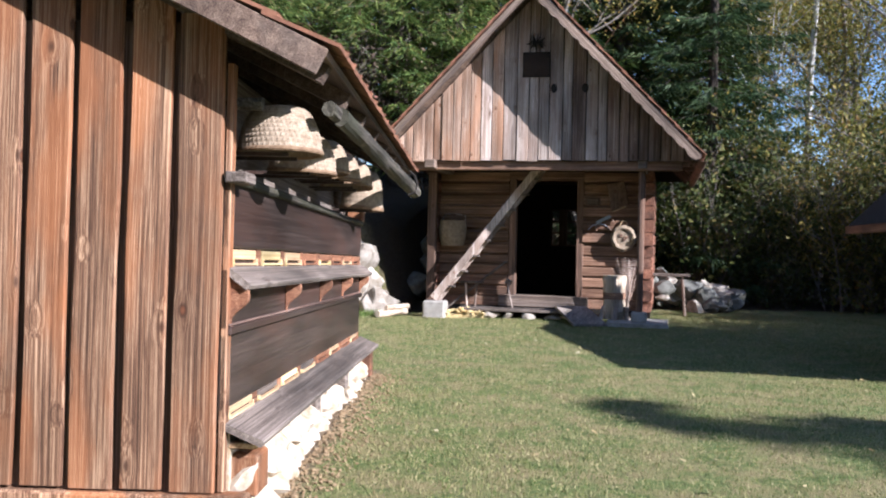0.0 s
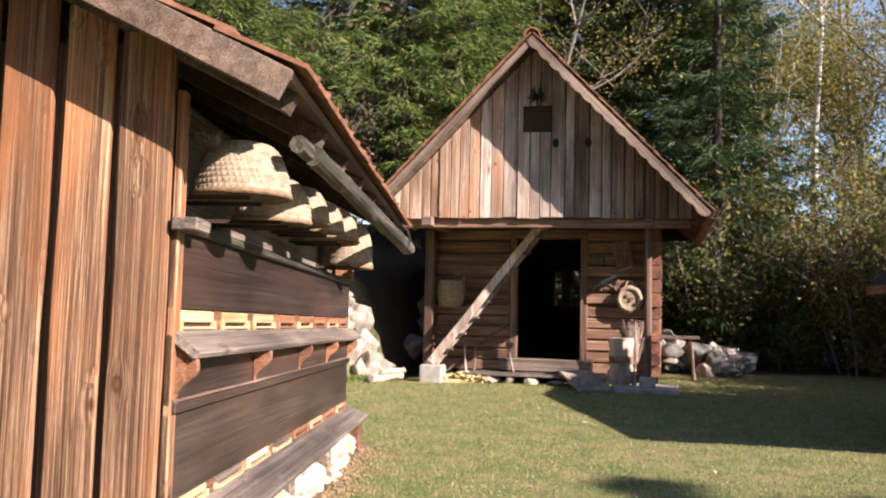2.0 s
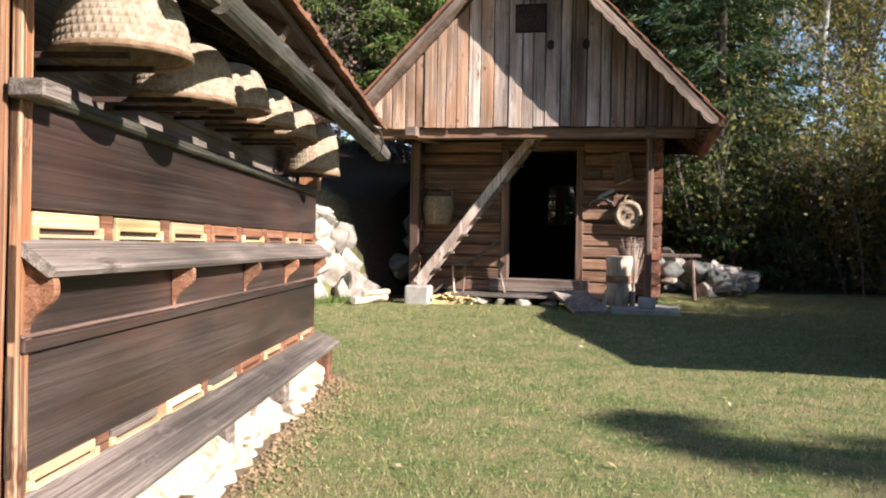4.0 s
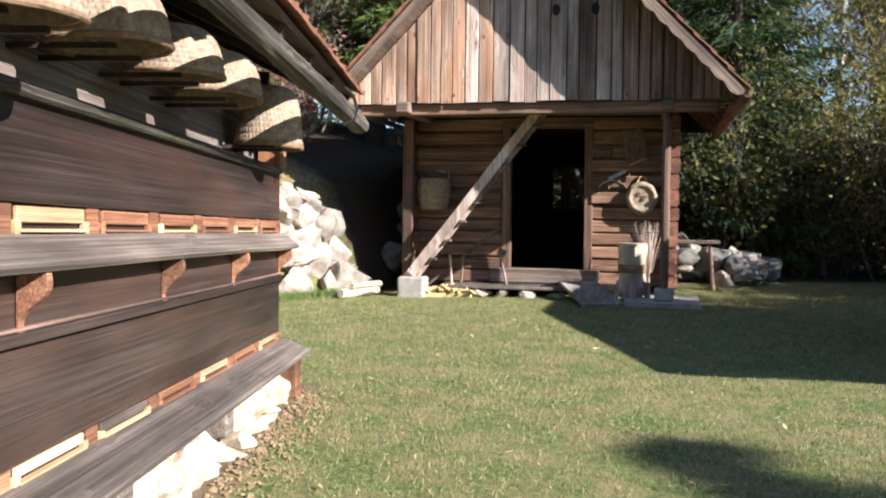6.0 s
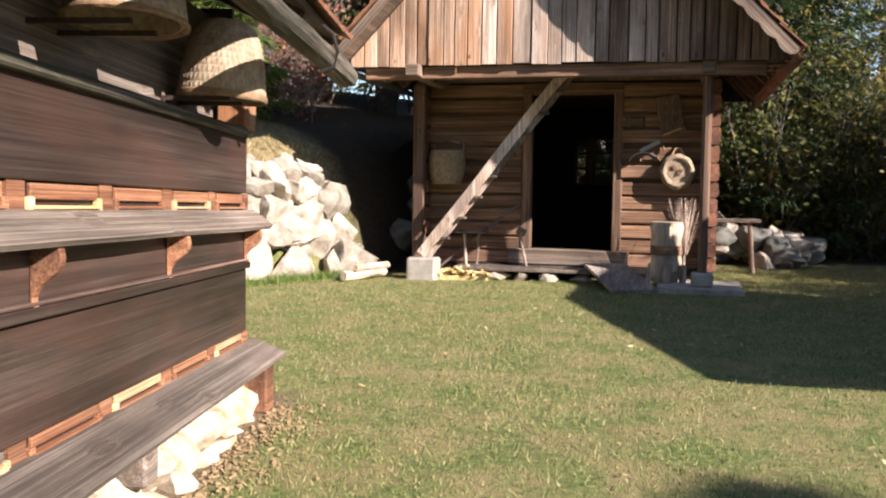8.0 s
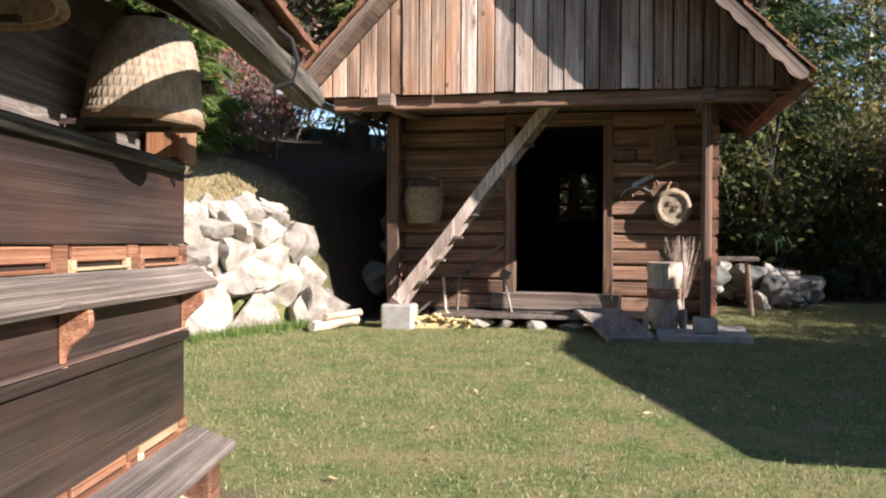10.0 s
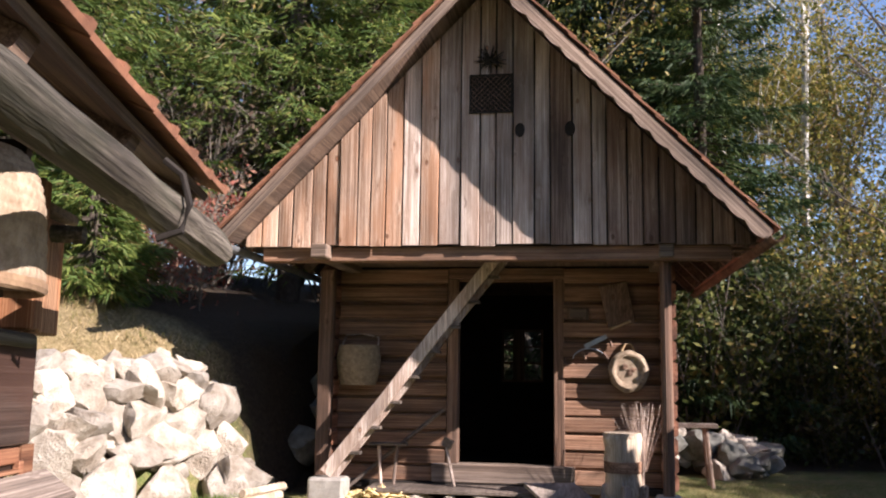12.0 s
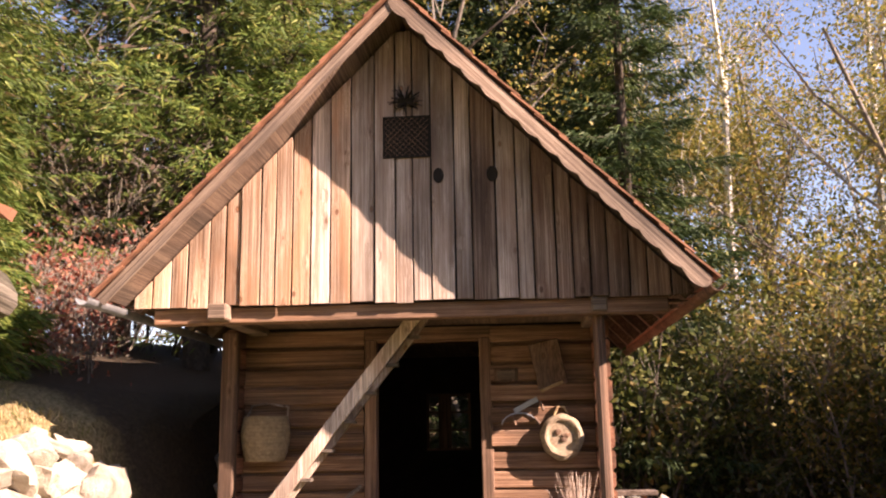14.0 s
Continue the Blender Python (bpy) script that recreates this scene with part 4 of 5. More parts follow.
    part("offcut", moved(box(-0.06, 0.06, -0.02, 0.02, -0.05, 0.05), Matrix.Translation((-0.02, 0.15, 0.44)) @ pose(0, 0, 0, 0, 25)), GREY_WOOD_Y, stick, bevel=0.006)
    pole = thing("leaning_pole", SHED @ Matrix.Translation((-1.72, -0.20, 0.03)), "long thin pole propped against the log wall", "pole")
    part("shaft", log((0, 0, 0), (1.12, 0.12, 0.92), 0.022, 8, 6, 0.1), GREY_WOOD_Y, pole)
    chips = bmesh.new()
    rng = random.Random(12)
    for i in range(130):
        x, y = rng.uniform(-0.32, 0.36), rng.uniform(-0.16, 0.16)
        z = 0.05 + 0.10 * max(0, 1 - abs(x) * 2.2) * rng.random()
        s = rng.uniform(0.02, 0.05)
        add_box(chips, -s * 1.8, s * 1.8, -s * 0.7, s * 0.7, -0.006, 0.006, Matrix.Translation((x, y, z)) @ pose(0, 0, 0, rng.uniform(-35, 35), rng.uniform(-35, 35), rng.uniform(0, 180)))
    add_box(chips, -0.3, 0.34, -0.15, 0.15, -0.02, 0.045)
    ch = part("wood_chips", chips, YELLOW_WOOD, None)
    ch.matrix_basis = SHED @ Matrix.Translation((-1.22, -0.55, 0))
    tagged(ch, "heap of fresh yellow wood chips on the ground", "wood chips", kind="stuff")
    for i, (p, q, r) in enumerate((((-2.46, -1.55, 0.07), (-2.22, -0.72, 0.07), 0.055), ((-2.36, -1.40, 0.16), (-2.20, -0.65, 0.15), 0.04))):
        ob = part("split_log", log(p, q, r, 7, 5, 0.35, i * 3.0), PALE_STUMP, None)
        ob.matrix_basis = SHED
        tagged(ob, "pale debarked split log lying on the grass", "log", "logs on the grass")


def wall_things():
    # tall woven back basket on the left of the wall
    bas = thing("back_basket", SHED @ Matrix.Translation((-1.55, -0.16, 1.20)), "pale woven back basket hanging on the log wall", "basket")
    bm = bmesh.new()
    rings = []
    for i in range(25):
        t = i / 24
        r = 0.19 + 0.055 * math.sin(t * 2.6) + 0.004 * (i % 2)
        rings.append([bm.verts.new((r * math.cos(2 * math.pi * k / 36) * (1 + 0.012 * (((k // 2) + i) % 2)), 0.62 * r * math.sin(2 * math.pi * k / 36), 0.44 * t)) for k in range(36)])
    for j in range(1, 10):
        rings.append([bm.verts.new((v.co.x * 0.88, v.co.y * 0.88, 0.44 - 0.40 * j / 9)) for v in rings[24]])
    for a, b in zip(rings, rings[1:]):
        for k in range(36):
            bm.faces.new((a[k], a[(k + 1) % 36], b[(k + 1) % 36], b[k]))
    bm.faces.new(rings[0][::-1])
    bm.faces.new(rings[-1])
    part("weave", bm, BASKET, bas)
    part("strap", rod([(-0.2, 0.02, 0.42), (-0.17, 0.1, 0.55), (0.0, 0.13, 0.57), (0.2, 0.1, 0.53), (0.21, 0.02, 0.40)], [0.012] * 5, 6), GREY_WOOD_Z, bas)
    # round straw hive bottom hung by a loop
    rb = thing("hanging_basket", SHED @ Matrix.Translation((1.39, -0.02, 1.40)), "round pale straw basket hung upright on the wall", "basket")
    bm = bmesh.new()
    prof = [(0.205, 0.0), (0.215, -0.06), (0.205, -0.13), (0.17, -0.16), (0.150, -0.155), (0.135, -0.135), (0.09, -0.13), (0.05, -0.135), (0.004, -0.13)]
    rings = []
    for i, (r, y) in enumerate(prof):
        ring = []
        for k in range(40):
            an = 2 * math.pi * k / 40
            drop = 1.0 + (0.12 if math.sin(an) < 0 else 0.0) * abs(math.sin(an)) * (1 if i < 5 else 0)
            rr = r * (1 + 0.02 * math.sin(k * 5.0 + i))
            ring.append(bm.verts.new((rr * math.cos(an), y, rr * math.sin(an) * drop)))
        rings.append(ring)
    for a, b in zip(rings, rings[1:]):
        for k in range(40):
            bm.faces.new((a[k], a[(k + 1) % 40], b[(k + 1) % 40], b[k]))
    bm.faces.new(rings[0])
    bm.faces.new(rings[-1][::-1])
    bmesh.ops.recalc_face_normals(bm, faces=bm.faces)
    part("body", bm, STRAW, rb, smooth=True)
    part("loop", rod([(-0.07, -0.06, 0.2), (-0.03, -0.06, 0.28), (0.03, -0.06, 0.28), (0.07, -0.06, 0.2)], [0.012] * 4, 6), PALE_WOOD, rb)
    rng = random.Random(21)
    for i in range(5):
        x, z = rng.uniform(-0.07, 0.07), rng.uniform(-0.07, 0.07)
        part("torn_patch", moved(stone((0.07, 0.02, 0.05), 60 + i, 1), Matrix.Translation((x, -0.14, z - 0.02))), POST_WOOD_Z, rb)
    tray = thing("wooden_tray", SHED @ Matrix.Translation((1.33, -0.06, 1.88)), "old wooden board tray hung askew on the wall", "board")
    part("board", moved(box(-0.15, 0.15, -0.02, 0.02, 0.0, 0.46), pose(0, 0, 0, 6, -12)), POST_WOOD_Z, tray, bevel=0.006)
    part("rim", moved(box(-0.14, 0.10, -0.08, -0.02, 0.0, 0.03), pose(0, 0, 0, 6, -22)), PALE_WOOD, tray, bevel=0.004)
    tool = thing("drawknife", SHED @ Matrix.Translation((1.05, -0.05, 1.70)), "worn drawknife hung on the log wall", "hand tool")
    part("blade", moved(box(-0.13, 0.13, -0.01, 0.01, -0.02, 0.03), pose(0, 0, 0, 0, -27)), STEEL, tool)
    for x, z in ((-0.14, -0.10), (0.14, 0.04)):
        part("handle", log((x, -0.01, z), (x + 0.03, -0.03, z - 0.09), 0.016, 6, 2, 0.05), POST_WOOD_Z, tool)
    sick = thing("sickle", SHED @ Matrix.Translation((0.98, -0.04, 1.50)), "dark iron sickle hung on the log wall", "hand tool")
    part("blade", rod([(0.18 * math.cos(a * 0.3), -0.01, 0.13 * math.sin(a * 0.3)) for a in range(2, 11)], [0.008] * 9, 5), STEEL, sick)
    part("handle", log((0.15, -0.02, 0.08), (0.22, -0.03, -0.02), 0.016, 6, 2, 0.05), POST_WOOD_Z, sick)
    fr = thing("small_box_frame", SHED @ Matrix.Translation((0.86, -0.03, 2.0)), "small dark wooden frame on the log wall", "frame")
    part("frame", box(-0.12, 0.12, -0.03, 0.02, -0.06, 0.07), POST_WOOD_Z, fr, bevel=0.006)
    part("pane", box(-0.09, 0.09, -0.034, -0.031, -0.035, 0.045), BARGE_WOOD, fr)


PALE_STUMP = wood("debarked trunk", (0.30, 0.22, 0.15), (0.50, 0.40, 0.30), (0.66, 0.57, 0.46), "Z", 26, wear=0.5, stain=(0.20, 0.13, 0.08), vary=0.2)
shed_trim()
porch()
wall_things()


# ---- stone bank and heaps ----
def stone_bank():
    own = thing("stone_bank", Matrix.Translation((WALL_A.x, WALL_A.y, 0)), "dry stone bank of pale limestone boulders", "stone wall")
    rng = random.Random(23)
    d = (WALL_B - WALL_A).normalized()
    left = Vector((-d.y, d.x))
    yaw = math.degrees(math.atan2(d.y, d.x))
    for row, (z, h, w0, w1) in enumerate(((-0.16, 0.56, 0.42, 0.86), (0.28, 0.46, 0.34, 0.66), (0.62, 0.40, 0.28, 0.58), (0.92, 0.34, 0.26, 0.50), (1.17, 0.28, 0.22, 0.44))):
        s = 0.5 + rng.uniform(0, 0.4)
        while s < 4.62 - 0.13 * row:
            w = rng.uniform(w0, w1)
            p = d * (s + w / 2) + left * (0.14 + 0.29 * z + rng.uniform(-0.05, 0.07))
            bm = boulder((w * 1.08, 0.50, h * rng.uniform(0.85, 1.15)), rng.random() * 999)
            moved(bm, pose(p.x, p.y, z + rng.uniform(-0.06, 0.05), rng.uniform(-10, 12), rng.uniform(-24, 24), yaw + rng.uniform(-18, 18)))
            part("stone", bm, LIMESTONE, own, smooth=True)
            s += w * 0.88
    for i in range(46):
        z = rng.uniform(0.1, 1.36)
        p = d * rng.uniform(0.6, 4.7) + left * (0.10 + 0.30 * z)
        a = rng.uniform(0.10, 0.20)
        part("stone", moved(boulder((a * 1.3, a, a), rng.random() * 999, 2), pose(p.x, p.y, z, rng.uniform(-30, 30), rng.uniform(-30, 30), rng.uniform(0, 360))), LIMESTONE, own, smooth=True)
    # far end of the bank: darker grey stones carry the shed's shade in colour
    for i in range(9):
        q = d * rng.uniform(5.5, 7.4) + left * (0.1 + 0.4 * i / 9)
        part("stone", moved(boulder((0.55, 0.4, 0.40), 300 + i), pose(q.x, q.y, -0.05 + 0.15 * i, 0, 0, i * 40)), GREY_SHADE_STONE, own, smooth=True)


def stone_heap():
    own = thing("stone_heap", Matrix.Translation((1.2, 18.9, 0)), "tumbled heap of grey limestone at the wood edge", "stone heap")
    rng = random.Random(31)
    for i in range(34):
        x = rng.uniform(-1.2, 0.75)
        top = max(0.05, 0.60 - 0.34 * (x + 1.1))
        s = rng.uniform(0.2, 0.42)
        bm = boulder((s * 1.2, s, s * 0.8), rng.random() * 999)
        moved(bm, pose(x, rng.uniform(-0.4, 0.5), rng.uniform(-0.08, top), rng.uniform(-20, 20), rng.uniform(-20, 20), rng.uniform(0, 360)))
        part("stone", bm, GREY_SHADE_STONE if i % 3 else LIMESTONE, own, smooth=True)


def stool():
    ob = thing("stool", Matrix.Translation((0.36, 17.45, 0.0)), "low rustic plank stool on splayed legs", "stool")
    part("seat", moved(plank(0.34, 0.05, 0.78, 4, 0.01, 4), along((-0.40, 0, 0.74), (0.38, 0.0, 0.74), (0, 0, 1))), GREY_WOOD_Y, ob)
    for x, y in ((-0.28, -0.1), (0.24, -0.1), (-0.28, 0.1), (0.24, 0.1)):
        part("leg", log((x * 1.25, y * 1.7, 0), (x, y, 0.73), 0.026, 8, 3, 0.1), GREY_WOOD_Z, ob)


stone_bank()
stone_heap()
stool()


# ---- hut beyond the right edge ----
def hut():
    ob = thing("hut", Matrix.Translation((4.4, 10.6, 0)), "small dark timber hut with a steep low-eaved roof", "hut")
    x0, x1, y0, y1, ze, zr = -1.82, 1.82, -1.95, 2.2, 1.60, 3.45
    bm = bmesh.new()
    low = [bm.verts.new(p) for p in ((x0, y0, ze - 0.08), (x1, y0, ze - 0.08), (x1, y1, ze - 0.08), (x0, y1, ze - 0.08))]
    top = [bm.verts.new(p) for p in ((x0, y0, ze), (x1, y0, ze), (x1, y1, ze), (x0, y1, ze))]
    r0, r1 = bm.verts.new((0, 0.3, zr)), bm.verts.new((0, y1, zr))
    for f in ((low[3], low[2], low[1], low[0]), (low[0], low[1], top[1], top[0]), (low[1], low[2], top[2], top[1]), (low[2], low[3], top[3], top[2]), (low[3], low[0], top[0], top[3]),
              (top[0], top[1], r0), (top[1], top[2], r1, r0), (top[2], top[3], r1), (top[3], top[0], r0, r1)):
        bm.faces.new(f)
    part("roof", bm, THATCH, ob, "dark weathered shingle roof")
    part("fascia", box(x0 - 0.03, x0 - 0.004, y0, y1, ze - 0.11, ze - 0.01), RUST_WOOD, ob, bevel=0.005)
    part("fascia", box(x0, x1, y0 - 0.03, y0 - 0.004, ze - 0.11, ze - 0.01), RUST_WOOD, ob, bevel=0.005)
    for i, (x, y) in enumerate(((-1.05, -1.2), (-1.05, 0.1), (-1.05, 1.35), (1.2, -1.2), (1.2, 1.35))):
        part("post", moved(log((0, 0, -0.05), (0, 0, 1.53), 0.085, 10, 6, 0.12, i * 2.0), Matrix.Translation((x, y, 0))), POST_WOOD_Z, ob)
    for i in range(4):
        part("wall_board", box(-1.03, -0.99, -1.12, 0.02, 0.04 + i * 0.19, 0.22 + i * 0.19), DARK_WOOD_Y, ob, bevel=0.004)
        part("wall_board", box(-1.03, -0.99, 0.18, 1.27, 0.04 + i * 0.19, 0.22 + i * 0.19), DARK_WOOD_Y, ob, bevel=0.004)
    part("back_wall", box(1.25, 1.30, -1.2, 1.35, 0, 1.53), DARK_HOLE, ob)


THATCH = plain("dark shingle", (0.016, 0.013, 0.010), (0.042, 0.034, 0.026), 14.0, 0.95, bump=0.8, dist=0.03)
hut()


# ---- plants ----
def array_mesh(name, verts, faces, material, smooth=False):
    me = bpy.data.meshes.new(name)
    me.from_pydata(np.asarray(verts).tolist(), [], np.asarray(faces).tolist())
    me.materials.append(material)
    return me


def leafy(name, stops, rough=0.6, sheer=0.35):
    n = Nodes(name, rough)
    isl = n.node("ShaderNodeNewGeometry").outputs["Random Per Island"]
    col = n.ramp(isl, stops)
    hsv = n.node("ShaderNodeHueSaturation", Color=col, Value=n.math('ADD', n.math('MULTIPLY', n.rnd, 0.3), 0.85))
    n.put(n.b, "Base_Color", hsv.outputs[0])
    tr = n.node("ShaderNodeBsdfTranslucent", Color=hsv.outputs[0])
    mixer = n.node("ShaderNodeMixShader", Fac=sheer)
    n.t.links.new(n.b.outputs[0], mixer.inputs[1])
    n.t.links.new(tr.outputs[0], mixer.inputs[2])
    n.t.links.new(mixer.outputs[0], n.t.nodes["Material Output"].inputs["Surface"])
    return n.m


NEEDLES = leafy("spruce needles", [(0.0, (0.036, 0.072, 0.017)), (0.5, (0.095, 0.15, 0.032)), (0.85, (0.19, 0.23, 0.052)), (1.0, (0.17, 0.12, 0.05))], 0.6, 0.35)
# darker copy of the needles: shade from neighbouring trees is in the colour
NEEDLES_SHADED = leafy("spruce needles darkened for shade", [(0.0, (0.014, 0.034, 0.012)), (0.6, (0.034, 0.066, 0.020)), (1.0, (0.075, 0.105, 0.030))], 0.6, 0.2)
LEAF_GOLD = leafy("autumn birch leaves", [(0.0, (0.07, 0.09, 0.022)), (0.45, (0.17, 0.17, 0.038)), (0.8, (0.37, 0.31, 0.075)), (1.0, (0.34, 0.20, 0.07))], 0.55, 0.45)
LEAF_DARK = leafy("shrub leaves", [(0.0, (0.030, 0.048, 0.011)), (0.52, (0.075, 0.096, 0.024)), (0.86, (0.16, 0.165, 0.046)), (1.0, (0.24, 0.17, 0.065))], 0.55, 0.4)
LEAF_RED = leafy("red shrub leaves", [(0.0, (0.16, 0.04, 0.03)), (0.5, (0.30, 0.10, 0.07)), (1.0, (0.38, 0.22, 0.14))], 0.6, 0.4)
TWIG_BROWN = leafy("dry brown twigs", [(0.0, (0.035, 0.024, 0.016)), (0.6, (0.085, 0.055, 0.036)), (1.0, (0.16, 0.115, 0.075))], 0.8, 0.1)
BARK = plain("dark bark", (0.045, 0.035, 0.028), (0.11, 0.09, 0.07), 14.0, 0.95, bump=0.8, dist=0.02)
BIRCH_BARK = plain("birch bark", (0.42, 0.40, 0.36), (0.70, 0.67, 0.61), 7.0, 0.8, bump=0.3)
GREY_BARK = plain("grey bark", (0.13, 0.11, 0.09), (0.27, 0.24, 0.20), 10.0, 0.9, bump=0.6)


def slivers(rng, base, direction, length, width):
    """Narrow triangles from base points along directions."""
    n = len(base)
    side = np.cross(direction, rng.normal(size=(n, 3)))
    side /= np.linalg.norm(side, axis=1, keepdims=True) + 1e-9
    a, b = base - side * width[:, None] / 2, base + side * width[:, None] / 2
    c = base + direction * length[:, None]
    v = np.stack([a, b, c], 1).reshape(-1, 3)
    return v, np.arange(3 * n).reshape(-1, 3)


def spruce(name, H, R, low, seed, per=95, needles=None):
    """Trunk and a crown of drooping whorled branches with needle sprays."""
    rng = np.random.default_rng(seed)
    base, dirs, length, width = [], [], [], []
    branch = bmesh.new()
    z = low
    while z < H - 0.3:
        t = (z - low) / (H - low)
        reach = R * (1 - t) ** 0.75 + 0.12
        for k in range(6 if t < 0.85 else 4):
            if rng.random() < 0.13:
                continue
            az = rng.uniform(0, 2 * np.pi)
            L = reach * rng.uniform(0.6, 1.12)
            d = np.array([np.cos(az), np.sin(az), 0.0])
            droop = rng.uniform(0.12, 0.42) * (1 - 0.7 * t)
            n = int(per * (0.35 + 0.65 * L / R))
            s = rng.uniform(0.12, 1, n) ** 0.8
            p0 = np.array([0, 0, z + rng.uniform(-0.1, 0.1)])
            pts = p0 + d * (L * s)[:, None]
            pts[:, 2] += -droop * L * s ** 1.3 + 0.12 * L * s ** 4
            side = np.cross(d, [0, 0, 1.0]) * rng.choice([-1.0, 1.0], n)[:, None]
            spread = rng.uniform(0.0, 1.0, n) * (0.42 * L * (1.05 - s) + 0.10)
            pts = pts + side * spread[:, None]
            pts[:, 2] -= spread * rng.uniform(0.1, 0.75, n)
            dr = d * 0.65 + side * 0.5 + rng.normal(0, 0.28, (n, 3))
            dr[:, 2] -= rng.uniform(0.1, 0.75, n)
            dr /= np.linalg.norm(dr, axis=1, keepdims=True)
            base.append(pts)
            dirs.append(dr)
            length.append(rng.uniform(0.12, 0.30, n))
            width.append(rng.uniform(0.018, 0.046, n))
            e = p0 + d * L * 0.85
            rod([p0, (p0 + e) / 2 + [0, 0, -0.35 * droop * L], e + [0, 0, -0.75 * droop * L]], [0.035 * (1 - t) + 0.008, 0.018, 0.004], 3, 0, branch)
        z += rng.uniform(0.22, 0.38)
    v, f = slivers(rng, np.concatenate(base), np.concatenate(dirs), np.concatenate(length), np.concatenate(width))
    crown = array_mesh(name + "_crown", v, f, needles or NEEDLES)
    rod([(0, 0, -0.3), (0, 0, H * 0.4), (0, 0, H)], [0.17 * H / 12, 0.11 * H / 12, 0.01], 10, 0.1, branch)
    tr = bpy.data.meshes.new("trunk")
    branch.to_mesh(tr)
    branch.free()
    tr.materials.append(BARK)
    return crown, tr


def broadleaf(name, H, seed, leaf_mat, bark, leaves=7500, leaf=0.085, lean=0.0, stems=1, spread=0.36, low=0.25, radius=None):
    """Forking stems with leaf-bearing twigs; leaves are small folded pairs of faces."""
    rng = np.random.default_rng(seed)
    wood_bm = bmesh.new()
    tips = []

    def limb(p, d, L, r, depth):
        steps = 4
        pts, rad = [p], [r]
        for i in range(steps):
            d = d + rng.normal(0, 0.10, 3) + np.array([0, 0, 0.05])
            d = d / np.linalg.norm(d)
            p = p + d * L / steps
            pts.append(p)
            rad.append(max(0.003, r * (1 - 0.65 * (i + 1) / steps)))
            if depth >= 1:
                tips.append(p)
        rod(pts, rad, 7 if depth == 0 else 4, 0.1 if depth == 0 else 0.0, wood_bm)
        if depth < 3:
            for k in range(7 if depth == 0 else 4):
                u = rng.uniform(low if depth == 0 else 0.25, 1.0)
                q = pts[0] + (pts[-1] - pts[0]) * u if depth else np.array(pts[min(steps, int(u * steps))])
                side = rng.normal(0, 1, 3)
                side[2] = abs(side[2]) * 0.5
                nd = d * 0.55 + side / np.linalg.norm(side) * 0.8
                limb(q, nd / np.linalg.norm(nd), L * rng.uniform(0.3, 0.52), max(0.004, r * 0.4), depth + 1)

    for s in range(stems):
        a = rng.uniform(0, 6.28)
        d0 = np.array([lean + 0.3 * (stems > 1) * np.cos(a), 0.3 * (stems > 1) * np.sin(a), 1.0])
        limb(np.array([0.25 * (stems > 1) * np.cos(a), 0.25 * (stems > 1) * np.sin(a), -0.15]), d0 / np.linalg.norm(d0), H * rng.uniform(0.75, 1.0), radius or 0.012 * H / max(1, stems ** 0.5), 0)
    tips = np.array(tips)
    idx = rng.integers(0, len(tips), leaves)
    c = tips[idx] + rng.normal(0, spread, (leaves, 3)) * np.array([1, 1, 0.8])
    a = rng.normal(size=(leaves, 3))
    a /= np.linalg.norm(a, axis=1, keepdims=True)
    b = np.cross(a, rng.normal(size=(leaves, 3)))
    b /= np.linalg.norm(b, axis=1, keepdims=True)
    s = (leaf * rng.uniform(0.5, 1.2, leaves))[:, None]
    v = np.stack([c - a * s, c + b * s * 0.45, c + a * s, c - b * s * 0.45], 1).reshape(-1, 3)
    f = np.arange(4 * leaves).reshape(-1, 4)
    crown = array_mesh(name + "_crown", v, f, leaf_mat)
    tr = bpy.data.meshes.new("trunk")
    wood_bm.to_mesh(tr)
    wood_bm.free()
    tr.materials.append(bark)
    return crown, tr


def plant(kind, meshes, m, label, category, group):
    ob = thing(kind, m, label, category, group)
    mesh_part("trunk", meshes[1], None, ob, smooth=True)
    mesh_part("crown", meshes[0], None, ob)
    return ob


def at_ground(x, y, s=1.0, turn=0.0, sink=0.1):
    return pose(x, y, height(x, y) - sink, 0, 0, turn) @ Matrix.Diagonal((s, s, s, 1))


